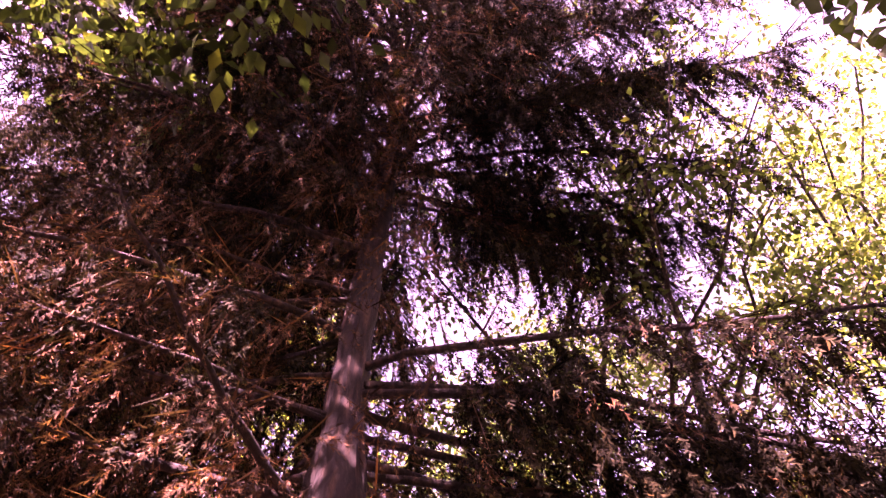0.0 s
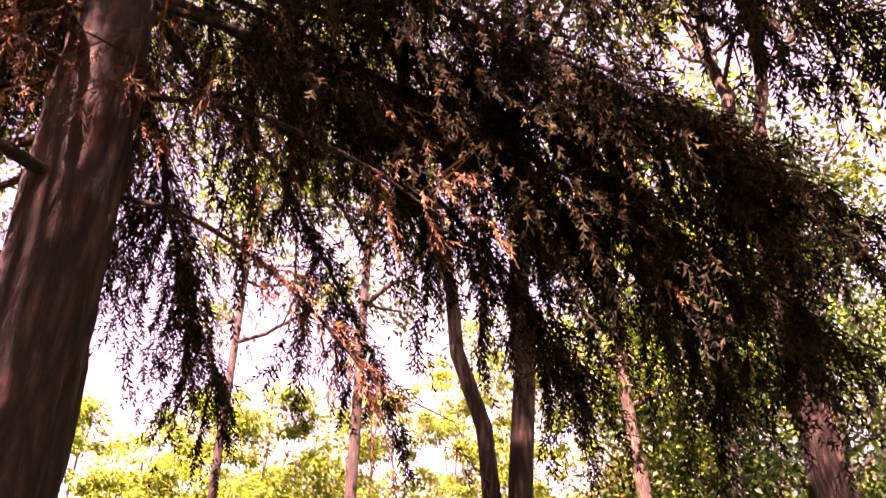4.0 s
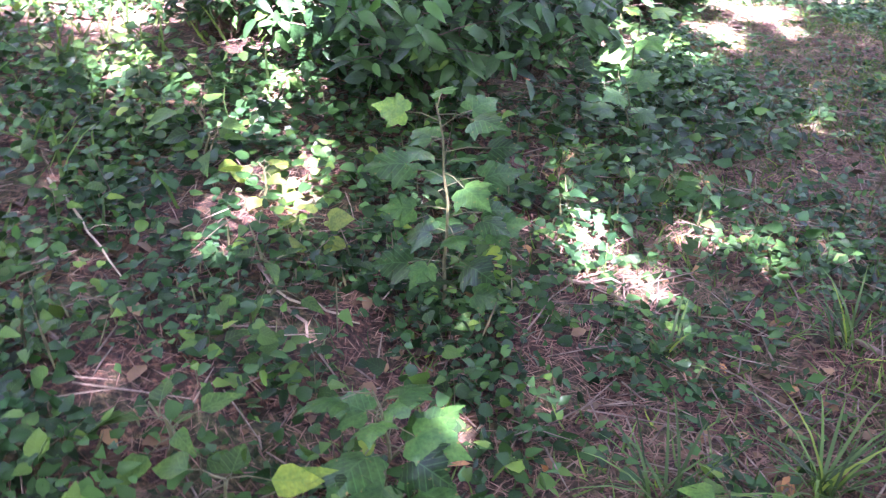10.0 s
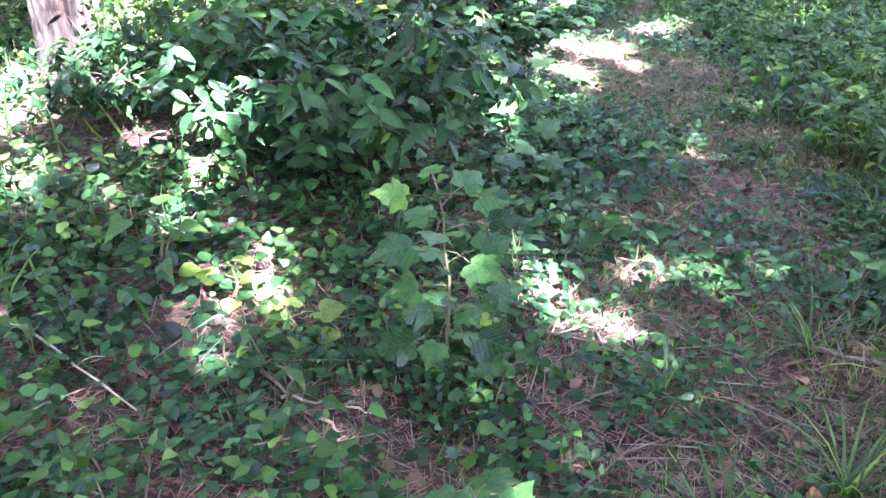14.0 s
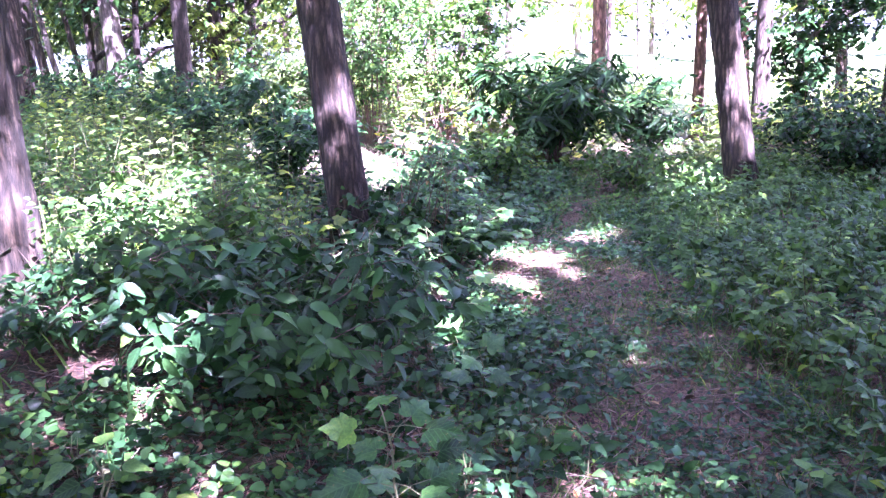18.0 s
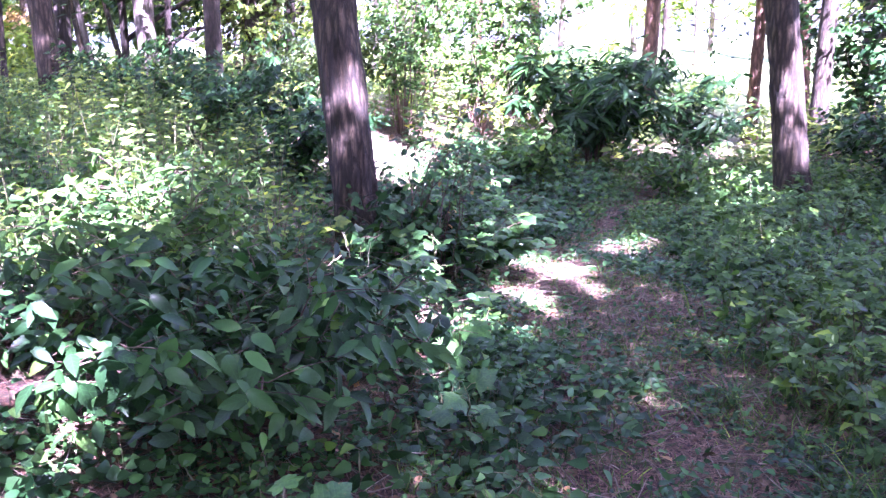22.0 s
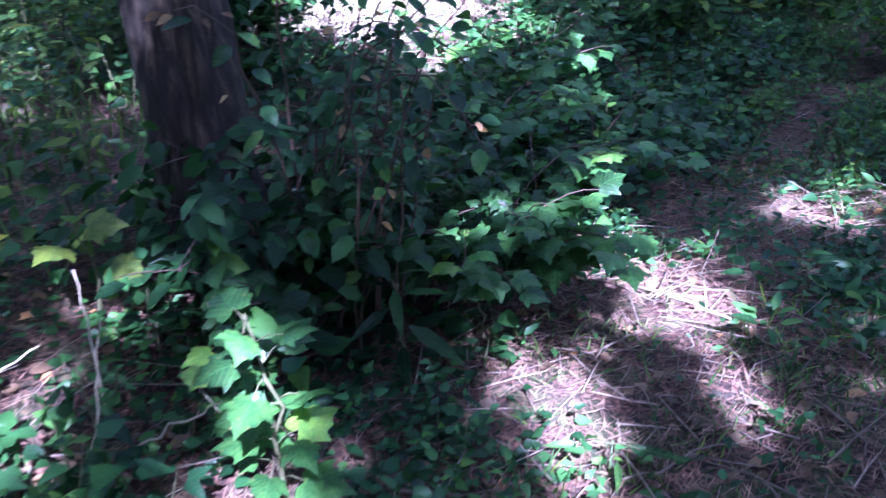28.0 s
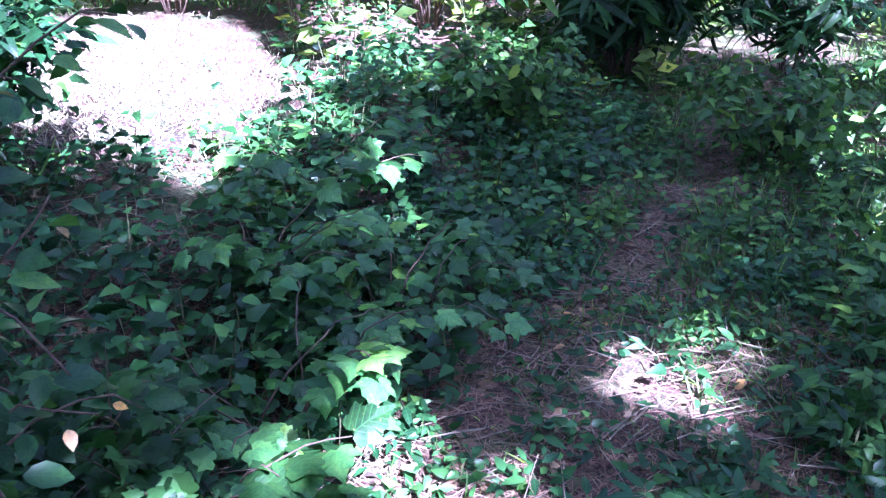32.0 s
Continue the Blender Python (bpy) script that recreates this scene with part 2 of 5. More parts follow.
L_CANOPY = leaf_material("canopy_leaf", (0.028, 0.06, 0.018), (0.075, 0.13, 0.035), 0.45, 0.42)
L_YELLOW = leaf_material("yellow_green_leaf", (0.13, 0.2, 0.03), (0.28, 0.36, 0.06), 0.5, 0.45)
L_RUST = leaf_material("dying_rust_leaf", (0.38, 0.25, 0.14), (0.6, 0.44, 0.27), 0.6, 0.3)
L_BROWN = leaf_material("withered_leaf", (0.19, 0.105, 0.05), (0.4, 0.26, 0.14), 0.7, 0.3)
L_LITTER = leaf_material("fallen_dry_leaf", (0.1, 0.06, 0.04), (0.22, 0.145, 0.095), 0.8, 0.15)
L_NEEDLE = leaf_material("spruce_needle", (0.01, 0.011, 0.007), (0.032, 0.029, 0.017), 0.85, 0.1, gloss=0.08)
L_DEADNEEDLE = leaf_material("dry_spruce_twig", (0.04, 0.023, 0.017), (0.15, 0.085, 0.056), 0.9, 0.1, gloss=0.1)
L_GRASS = leaf_material("grass_blade", (0.05, 0.105, 0.028), (0.12, 0.21, 0.058), 0.5, 0.4)


# ---- building tools ----
def mesh_of(name, verts, faces, mat, uvs=None, smooth=True):
    """verts (n, 3); faces (m, 3) or (m, 4), all alike."""
    verts, faces = np.asarray(verts, np.float32), np.asarray(faces, np.int32)
    me = bpy.data.meshes.new(name)
    sides = faces.shape[1]
    me.vertices.add(len(verts))
    me.vertices.foreach_set("co", verts.ravel())
    me.loops.add(faces.size)
    me.loops.foreach_set("vertex_index", faces.ravel())
    me.polygons.add(len(faces))
    me.polygons.foreach_set("loop_start", np.arange(0, faces.size, sides, dtype=np.int32))
    me.polygons.foreach_set("loop_total", np.full(len(faces), sides, np.int32))
    if smooth:
        me.polygons.foreach_set("use_smooth", np.ones(len(faces), bool))
    if uvs is not None:
        me.uv_layers.new().data.foreach_set("uv", np.asarray(uvs, np.float32)[faces.ravel()].ravel())
    me.update(calc_edges=True)
    me.materials.append(mat)
    return me


def put(name, me, parent=None, label="", category="", group="", kind="", at=None):
    ob = new(name, me)
    if parent is not None:
        ob.parent = parent
    if at is not None:
        ob.matrix_basis = at if isinstance(at, Matrix) else Matrix.Translation(at)
    return tagged(ob, label, category, group, kind)


def thing(name, at, label, category, group=""):
    ob = new(name)
    ob.empty_display_size = 0.1
    ob.matrix_basis = at if isinstance(at, Matrix) else Matrix.Translation(at)
    return tagged(ob, label, category, group)


def leaf_shape(outline, fold=0.24, droop=0.3):
    """A leaf one unit long from its stalk along y, from the half outline (x, y) of its right side, folded along its midrib and drooping to the tip."""
    pts, mids = [], []
    for x, y in outline:
        pts.append((x, y, fold * x - droop * y * y))
    n = len(outline)
    verts = [(0, 0, 0)] + pts + [(-x, y, z) for x, y, z in pts] + [(0, y, -droop * y * y) for _, y in outline] + [(0, 1, -droop)]
    faces = []
    r, l, c, tip = 1, 1 + n, 1 + 2 * n, 1 + 3 * n
    faces += [(0, r, c), (0, c, l)]
    for i in range(n - 1):
        faces += [(c + i, r + i, r + i + 1), (c + i, r + i + 1, c + i + 1), (c + i, l + i + 1, l + i), (c + i, c + i + 1, l + i + 1)]
    faces += [(c + n - 1, r + n - 1, tip), (c + n - 1, tip, l + n - 1)]
    return np.array(verts, float), np.array(faces)


def fan_shape(half, cup=0.16, centre=0.32):
    """A lobed leaf: a fan round a point on its midrib, from the right half of its outline, ending at the tip."""
    outline = [(0, 0)] + half + [(-x, y) for x, y in reversed(half[:-1])]
    verts = [(0, centre, 0.02)] + [(x, y, -cup * ((y - centre) ** 2 + x * x) + (0.012 if i % 2 else -0.012)) for i, (x, y) in enumerate(outline)]
    n = len(outline)
    return np.array(verts, float), np.array([(0, i + 1, (i + 1) % n + 1) for i in range(n)])


OVAL = leaf_shape([(0.28, 0.28), (0.26, 0.7)])
OVAL_FINE = leaf_shape([(0.2, 0.18), (0.31, 0.42), (0.24, 0.72)])
OVATE = leaf_shape([(0.3, 0.22), (0.2, 0.62)])
OVATE_FINE = leaf_shape([(0.27, 0.14), (0.3, 0.35), (0.13, 0.75)])
ROUND = leaf_shape([(0.38, 0.12), (0.4, 0.5), (0.22, 0.85)], 0.28, 0.15)
ELLIPTIC = leaf_shape([(0.15, 0.12), (0.26, 0.36), (0.21, 0.66), (0.08, 0.89)])
LANCE = leaf_shape([(0.12, 0.3), (0.09, 0.7)])
HEART = fan_shape([(0.2, -0.1), (0.42, 0.03), (0.46, 0.3), (0.3, 0.62), (0.1, 0.86), (0, 1.0)], 0.34)
MAPLE = fan_shape([(0.14, -0.12), (0.36, -0.1), (0.42, 0.04), (0.4, 0.12), (0.5, 0.22), (0.6, 0.42), (0.42, 0.42), (0.36, 0.5), (0.33, 0.66), (0.2, 0.72), (0.1, 0.88), (0, 1.06)], 0.36)


def three_leaves(shape, turn=68.0):
    """A compound leaf: one leaflet ahead and one to each side of it."""
    verts, faces = [], []
    for k, (a, size, from_) in enumerate(((0.0, 0.62, 0.42), (turn, 0.5, 0.36), (-turn, 0.5, 0.36))):
        c, d = math.cos(radians(a)), math.sin(radians(a))
        v = shape[0] * size
        verts.append(np.stack([v[:, 0] * c + v[:, 1] * d, from_ - v[:, 0] * d + v[:, 1] * c, v[:, 2] + 0.05 * (k > 0)], -1))
        faces.append(shape[1] + k * len(v))
    return np.concatenate(verts), np.concatenate(faces)


TRIFOIL = three_leaves(OVATE)
SIMPLE = (np.array([(0, 0, 0), (0.27, 0.45, 0.05), (0, 1, -0.12), (-0.27, 0.45, 0.05)], float), np.array([(0, 1, 2), (0, 2, 3)]))
BLADE = (np.array([(-0.5, 0, 0), (0.5, 0, 0), (-0.42, 0.4, 0.0), (0.42, 0.4, 0.0), (-0.25, 0.75, -0.1), (0.25, 0.75, -0.1), (0, 1, -0.28)], float),
         np.array([(0, 1, 3), (0, 3, 2), (2, 3, 5), (2, 5, 4), (4, 5, 6)]))
SPRAY = (np.array([(0, 0, 0), (0.11, 0.5, 0.05), (0, 1, -0.05), (-0.11, 0.5, 0.05)], float), np.array([(0, 1, 2), (0, 2, 3)]))


def shoot_shape(n=9):
    """A ragged spruce shoot, one unit long: short needles on alternate sides of its stalk."""
    verts, faces = [], []
    for i in range(n):
        y, s = i / n, (1, -1)[i % 2]
        k = len(verts)
        lift = (0.5, -0.5, 0.1)[i % 3]
        verts += [(0, y - 0.04, 0), (0.02 * s, y + 0.12, 0.0), (s * (1.0 - 0.5 * y), y + 0.2, lift)]
        faces.append((k, k + 1, k + 2))
    return np.array(verts, float), np.array(faces)


SHOOT = shoot_shape()


def unit(a):
    return a / np.maximum(np.linalg.norm(a, axis=-1, keepdims=True), 1e-9)


def leaves(shape, base, way, up, size, width=None, thick=None):
    """Copies of a leaf shape: each from base along way, its face towards up. Gives verts, faces and uvs."""
    tv, tf = shape
    base, way, up = (np.asarray(a, float) for a in (base, way, up))
    size = np.broadcast_to(np.asarray(size, float), (len(base),))
    wide = size if width is None else np.broadcast_to(np.asarray(width, float), (len(base),))
    deep = size if thick is None else np.broadcast_to(np.asarray(thick, float), (len(base),))
    y = unit(way)
    x = unit(np.cross(y, up))
    z = np.cross(x, y)
    v = base[:, None] + (tv[None, :, 0, None] * wide[:, None, None]) * x[:, None] + (tv[None, :, 1, None] * size[:, None, None]) * y[:, None] + (tv[None, :, 2, None] * deep[:, None, None]) * z[:, None]
    f = tf[None] + (np.arange(len(base)) * len(tv))[:, None, None]
    return v.reshape(-1, 3), f.reshape(-1, tf.shape[1]), np.tile(tv[:, :2], (len(base), 1))


def join(pieces):
    vs, fs, us, n = [], [], [], 0
    for v, f, u in pieces:
        vs.append(v)
        fs.append(f + n)
        us.append(u)
        n += len(v)
    return np.concatenate(vs), np.concatenate(fs), np.concatenate(us)


def tube(points, radii, sides=8, rough=0.0, freq=9.0, caps=True):
    """A tapered limb through points. rough: depth of the bark's ridges."""
    P, R = np.asarray(points, float), np.asarray(radii, float)
    t = unit(np.gradient(P, axis=0))
    ref = np.array([1.0, 0, 0]) if abs(t[0][0]) < 0.8 else np.array([0, 1.0, 0])
    x = unit(np.cross(t, ref))
    y = np.cross(t, x)
    a = np.linspace(0, 2 * np.pi, sides, endpoint=False)
    ring = np.cos(a)[None, :, None] * x[:, None] + np.sin(a)[None, :, None] * y[:, None]
    v = P[:, None] + ring * R[:, None, None]
    if rough:
        flat = v.reshape(-1, 3)
        d = np.array([noise.noise((p[0] * freq * 2.2, p[1] * freq * 2.2, p[2] * freq * 0.45)) + 0.3 - 1.5 * abs(noise.noise((p[0] * freq * 3.5, p[1] * freq * 3.5, p[2] * freq * 0.4))) + 0.5 * noise.noise((p[0] * freq * 5, p[1] * freq * 5, p[2] * freq)) for p in flat])
        v = v + ring * (d * rough).reshape(len(P), sides, 1)
    n, s = len(P), sides
    i, j = np.meshgrid(np.arange(n - 1), np.arange(s), indexing="ij")
    q = np.stack([i * s + j, i * s + (j + 1) % s, (i + 1) * s + (j + 1) % s, (i + 1) * s + j], -1).reshape(-1, 4)
    f = np.concatenate([q[:, [0, 1, 2]], q[:, [0, 2, 3]]])
    v = v.reshape(-1, 3)
    if caps:
        v = np.concatenate([v, P[:1], P[-1:]])
        k = np.arange(s)
        f = np.concatenate([f, np.stack([np.full(s, n * s), (k + 1) % s, k], 1), np.stack([np.full(s, n * s + 1), (n - 1) * s + k, (n - 1) * s + (k + 1) % s], 1)])
    return v, f, np.zeros((len(v), 2))


def curve_points(a, b, sag, n=8, wander=0.0, rng=None):
    """n points from a to b, bowed by the vector sag, wandering by chance."""
    t = np.linspace(0, 1, n)[:, None]
    p = np.asarray(a, float) * (1 - t) + np.asarray(b, float) * t + np.asarray(sag, float) * (4 * t * (1 - t))
    if wander:
        p[1:-1] += rng.normal(0, wander, (n - 2, 3))
    return p


# ---- the ground ----
LANE = [(-6.0, 1.6), (-2.0, 0.4), (0.6, -0.9), (2.3, -1.2), (3.7, -1.1), (5.0, -0.98), (6.7, -0.95), (8.7, -0.45), (10.6, 0.2), (14.0, 1.4), (40.0, 12.0)]


def lane(y):
    """The x of the trodden path's middle at y."""
    return np.interp(y, [a for a, _ in LANE], [b for _, b in LANE])


def smooth(v, a, b):
    t = np.clip((v - a) / (b - a), 0, 1)
    return t * t * (3 - 2 * t)


def land(x, y):
    """Height of the ground: the path runs along the foot of a low bank."""
    x, y = np.asarray(x, float), np.asarray(y, float)
    off = x - lane(y)
    low = -0.16 * smooth(y, 4.5, 8.5)
    bank = -off - 0.45 * smooth(y, 3.5, 5.5)
    left = 0.3 * smooth(bank, 0.4, 1.4) + 0.25 * smooth(bank, 1.2, 4.0)
    right = 0.12 * smooth(off, 0.5, 1.6)
    far = 0.25 * smooth(np.hypot(x, y), 11, 26)
    lumps = 0.025 * np.sin(2.1 * x + 0.7) * np.sin(1.7 * y) + 0.012 * np.sin(5.3 * x + 1.9 * y)
    return low * (1 - smooth(-off, 1.0, 3.0)) + left + right + far + lumps


def land_normal(x, y):
    e = 0.05
    return unit(np.stack([-(land(x + e, y) - land(x - e, y)) / (2 * e), -(land(x, y + e) - land(x, y - e)) / (2 * e), np.ones_like(np.asarray(x, float))], -1))


def ground():
    # fine squares near the walk, wider and wider towards the horizon
    near = np.arange(-12, 16.01, 0.12)
    out = np.array([20, 26, 34, 46, 65, 100, 180, 400, 900])
    ax = np.concatenate([-12 - (out[::-1] - 16), near, out])
    ay = np.concatenate([-12 - (out[::-1] - 16), near, out])
    X, Y = np.meshgrid(ax, ay, indexing="ij")
    Z = land(X, Y)
    rng = np.random.default_rng(3)
    Z = Z + rng.normal(0, 0.006, Z.shape) * (np.hypot(X, Y) < 12)
    v = np.stack([X, Y, Z], -1).reshape(-1, 3)
    n = len(ay)
    i, j = np.meshgrid(np.arange(len(ax) - 1), np.arange(n - 1), indexing="ij")
    f = np.stack([i * n + j, (i + 1) * n + j, (i + 1) * n + j + 1, i * n + j + 1], -1).reshape(-1, 4)
    put("ground", mesh_of("ground", v, f, GROUND), label="brown needle litter and moss on a sloping forest floor", category="ground", kind="structure")


ground()


# ---- trees ----
def on_land(x, y, lift=0.0):
    return np.array([x, y, float(land(x, y)) + lift])


def crown_mesh(name, centres, radius, count, size, mat, rng, shape=SIMPLE, flat=0.5, droop=0.35):
    """Leaves in uneven clumps round the centres."""
    centres = np.asarray(centres, float)
    pick = rng.integers(0, len(centres), count)
    spread = rng.normal(0, 1, (count, 3)) * radius * np.array([1, 1, flat]) * rng.uniform(0.3, 1.0, len(centres))[pick][:, None]
    base = centres[pick] + spread
    way = unit(spread * np.array([1, 1, 0.3]) + rng.normal(0, 0.5, (count, 3)) * radius + np.array([0, 0, -droop]) * radius)
    up = unit(np.array([0, 0, 1.0]) + spread / radius * 0.5 + rng.normal(0, 0.3, (count, 3)))
    s = size * rng.uniform(0.6, 1.25, count)
    v, f, u = leaves(shape, base, way, up, s)
    return mesh_of(name, v, f, mat, u)


def flare(z, r, top_r, height, spread=0.55):
    """Trunk radius at height z over the foot."""
    return (top_r + (r - top_r) * (1 - z / height)) * (1 + spread * np.exp(-z / 0.16))


def trunk_mesh(line, radius, top_radius, sides, rough, mat, step=0.25, freq=9.0):
    """A trunk along the points of line (from the foot up), sampled every step metres."""
    line = np.asarray(line, float)
    along = np.concatenate([[0], np.cumsum(np.linalg.norm(np.diff(line, axis=0), axis=1))])
    s = np.concatenate([np.linspace(0, min(1.0, along[-1] / 3), 9)[:-1], np.arange(min(1.0, along[-1] / 3), along[-1], step)])
    pts = np.stack([np.interp(s, along, line[:, k]) for k in range(3)], -1)
    for k in (1, 2):
        pts[1:-1] = (pts[:-2] + pts[1:-1] * 2 + pts[2:]) / 4
    v, f, u = tube(pts, flare(s, radius, top_radius, along[-1]), sides, rough, freq)
    return mesh_of("trunk", v, f, mat, u)


def leafy_tree(name, x, y, height, radius, label, seed, lean=(0, 0), crown_from=0.4, reach=2.2, limbs=9, count=4000, leaf=0.16, mat=None, bark=None,
               sides=10, rough=0.0, step=0.4, rise=0.7, clump=0.55, group="", category="tree", sway=0.12, shape=SIMPLE, freq=9.0):
    """A broad-leaved tree: swaying trunk, limbs from crown_from of its height up, leaves in clumps along them."""
    rng = np.random.default_rng(seed)
    foot = on_land(x, y, -0.08)
    ob = thing(name, foot, label, category, group)
    n = 7
    t = np.linspace(0, 1, n)
    line = np.stack([lean[0] * t, lean[1] * t, height * t], -1)
    line[1:, :2] += np.cumsum(rng.normal(0, sway, (n - 1, 2)), 0) * 0.5
    put("trunk", trunk_mesh(line, radius, radius * 0.25, sides, rough, bark or BARK, step, freq), ob)
    centres = []
    for k in range(limbs):
        h = crown_from + (0.97 - crown_from) * (k + rng.uniform(0.1, 0.9)) / limbs
        a = k * 2.4 + rng.normal(0, 0.4)
        start = np.array([np.interp(h, t, line[:, i]) for i in range(3)])
        out = reach * rng.uniform(0.55, 1.1) * (1.05 - 0.65 * (h - crown_from) / (1 - crown_from))
        end = start + np.array([math.cos(a) * out, math.sin(a) * out, out * rise * rng.uniform(0.5, 1.3)])
        pts = curve_points(start, end, (0, 0, -0.06 * out), 7, 0.04 * out, rng)
        r = max(0.012, radius * (1 - h) * 0.55 + 0.012)
        put("limb", mesh_of("limb", *tube(pts, np.linspace(r, r * 0.25, 7), 6)[:2], bark or BARK), ob)
        for p in pts[3:]:
            centres.append(p)
            centres.append(p + rng.normal(0, 0.28 * out, 3))
    centres.append(line[-1])
    if count:
        put("crown", crown_mesh("crown", centres, clump, count, leaf, mat or L_CANOPY, rng, shape), ob)
    return ob


def spruce(x, y):
    """The old spruce: bare broken branches low down, long drooping boughs with hanging twigs above."""
    rng = np.random.default_rng(11)
    foot = on_land(x, y, -0.08)
    ob = thing("spruce_tree", foot, "old spruce with brown scaly bark and dark drooping boughs", "tree")
    H = 16.0
    zs = np.concatenate([np.linspace(0, 1, 9)[:-1], np.arange(1, 4.6, 0.09), np.arange(4.6, H, 0.3)])
    r = np.interp(zs, [0, 1, 3.2, 4.2, 4.9, 8, H], [0.25, 0.21, 0.185, 0.185, 0.12, 0.09, 0.03]) * (1 + 0.5 * np.exp(-zs / 0.2))
    pts = np.stack([0.06 * np.sin(zs * 0.5), 0.04 * np.sin(zs * 0.7 + 1), zs], -1)
    put("trunk", mesh_of("trunk", *tube(pts, r, 40, 0.02, 7.0)[:2], BARK_SPRUCE), ob)
    hang, dry = [], []

    def bough(h, azimuth, length, drop, radius, leafy, bare=0.25, rise=0.18, dead=0.3):
        way = np.array([math.cos(azimuth), math.sin(azimuth), 0])
        start = np.array([0.06 * math.sin(h * 0.5), 0.04 * math.sin(h * 0.7 + 1), h]) + way * 0.08
        n = 12
        t = np.linspace(0, 1, n)
        p = start + way * (length * t)[:, None]
        p[:, 2] += rise * length * t - drop * length * t ** 1.7
        side = np.array([-way[1], way[0], 0])
        p += side * (np.cumsum(rng.normal(0, 0.03 * length / 3, n)))[:, None]
        put("bough", mesh_of("bough", *tube(p, np.linspace(radius * 0.62, 0.006, n), 7, 0.004, 14)[:2], BARK_SPRUCE), ob)
        if not leafy:
            for _ in range(int(length * 14)):
                k = rng.uniform(0.2, 1)
                q = np.array([np.interp(k, t, p[:, i]) for i in range(3)])
                dry.append((q, unit(way * 0.4 + side * rng.normal(0, 0.8) + np.array([0, 0, -0.5 + rng.normal(0, 0.4)])), rng.uniform(0.2, 0.55)))
            return
        for _ in range(int(length * leafy)):
            k = rng.uniform(bare, 1)
            q = np.array([np.interp(k, t, p[:, i]) for i in range(3)])
            s = rng.choice([-1, 1])
            d = unit(way * rng.uniform(0.1, 0.6) + side * s * rng.uniform(0.1, 0.7) + np.array([0, 0, -rng.uniform(0.3, 1.5)]))
            (dry if rng.random() < dead - 0.25 * k else hang).append((q, d, rng.uniform(0.35, 0.95) * (1.15 - 0.4 * k)))

    # bare lower branches, then boughs all round
    for h, a, l, d, rad in ((2.3, -2.2, 1.6, 0.1, 0.035), (2.7, -1.5, 1.9, 0.2, 0.045), (3.0, -2.0, 1.7, 0.0, 0.04), (3.35, -1.4, 2.1, 0.15, 0.05), (3.7, -2.6, 2.2, 0.1, 0.05), (4.0, -0.9, 1.8, -0.15, 0.05), (4.3, -1.8, 2.4, 0.0, 0.055), (3.9, 0.9, 1.5, 0.55, 0.03), (3.4, 1.2, 1.3, 0.75, 0.025)):
        bough(h, a, l, d, rad, 0)
    # long drooping boughs over the glade, then a higher tier with clear air between
    for h, a, l, d, rad, dense in ((5.3, 1.05, 3.4, 0.4, 0.06, 42), (5.1, 1.15, 3.2, 0.42, 0.055, 36), (5.2, 0.95, 3.6, 0.45, 0.055, 36), (5.45, 0.72, 3.3, 0.38, 0.05, 30), (4.7, 1.42, 2.9, 0.45, 0.05, 30), (4.6, 1.9, 2.4, 0.45, 0.045, 14), (4.9, 1.25, 3.3, 0.5, 0.045, 36), (4.6, 1.1, 3.4, 0.42, 0.045, 36)):
        bough(h, a, l, d, rad, dense, 0.15, 0.0)
    for h, a, l, d, rad, dense in ((8.7, 1.05, 3.2, 0.38, 0.05, 40), (9.1, 0.8, 3.5, 0.38, 0.05, 40), (9.5, 0.55, 3.5, 0.36, 0.05, 40), (8.9, 1.35, 2.4, 0.45, 0.045, 34), (9.9, 1.0, 2.9, 0.36, 0.045, 40), (8.6, 1.2, 1.8, 0.5, 0.04, 36), (8.3, 1.4, 2.6, 0.3, 0.045, 42), (8.5, 1.2, 2.8, 0.38, 0.045, 42), (8.2, 1.6, 2.2, 0.35, 0.045, 36), (7.9, 1.3, 1.8, 0.4, 0.04, 36), (9.8, 0.3, 3.1, 0.34, 0.045, 34), (8.8, 0.7, 2.4, 0.36, 0.045, 38), (10.4, 0.6, 3.4, 0.33, 0.045, 40)):
        bough(h, a, l, d, rad, dense, 0.15)
    for k in range(11):
        bough(9.0 + 0.33 * k, -1.95 + 1.15 * ((k * 0.618) % 1), 3.7 - 0.05 * k, rng.uniform(0.15, 0.35), 0.045, 36, 0.2)
    for k in range(23):
        bough(4.6 + 0.4 * k, -2.5 + (1.2 if k < 9 else 1.75) * ((k * 0.618) % 1), 3.4 - 0.03 * k, rng.uniform(0.2, 0.5), 0.05, 28, 0.1, 0.18, 0.6)
    for k in range(8):
        bough(3.6 + 0.45 * k, -2.6 + 1.2 * ((k * 0.618) % 1), 2.6, rng.uniform(0.1, 0.45), 0.035, 0)
    for k in range(17):
        bough(7.6 + 0.36 * k, -0.95 + 1.4 * ((k * 0.618) % 1), 1.5 + 1.5 * ((k * 0.414) % 1), rng.uniform(0.25, 0.5), 0.04, 26, 0.08, 0.18, 0.75)
    for k in range(14):
        bough(10.8 + 0.33 * k, 0.2 + 1.5 * ((k * 0.618) % 1), 3.0 - 0.1 * k, 0.35, 0.04, 40, 0.08)
    for k in range(22):
        bough(4.4 + 0.5 * k, 2.4 + 1.7 * ((k * 0.618) % 1), 2.6 - 0.06 * k, 0.45, 0.04, 30, 0.05)
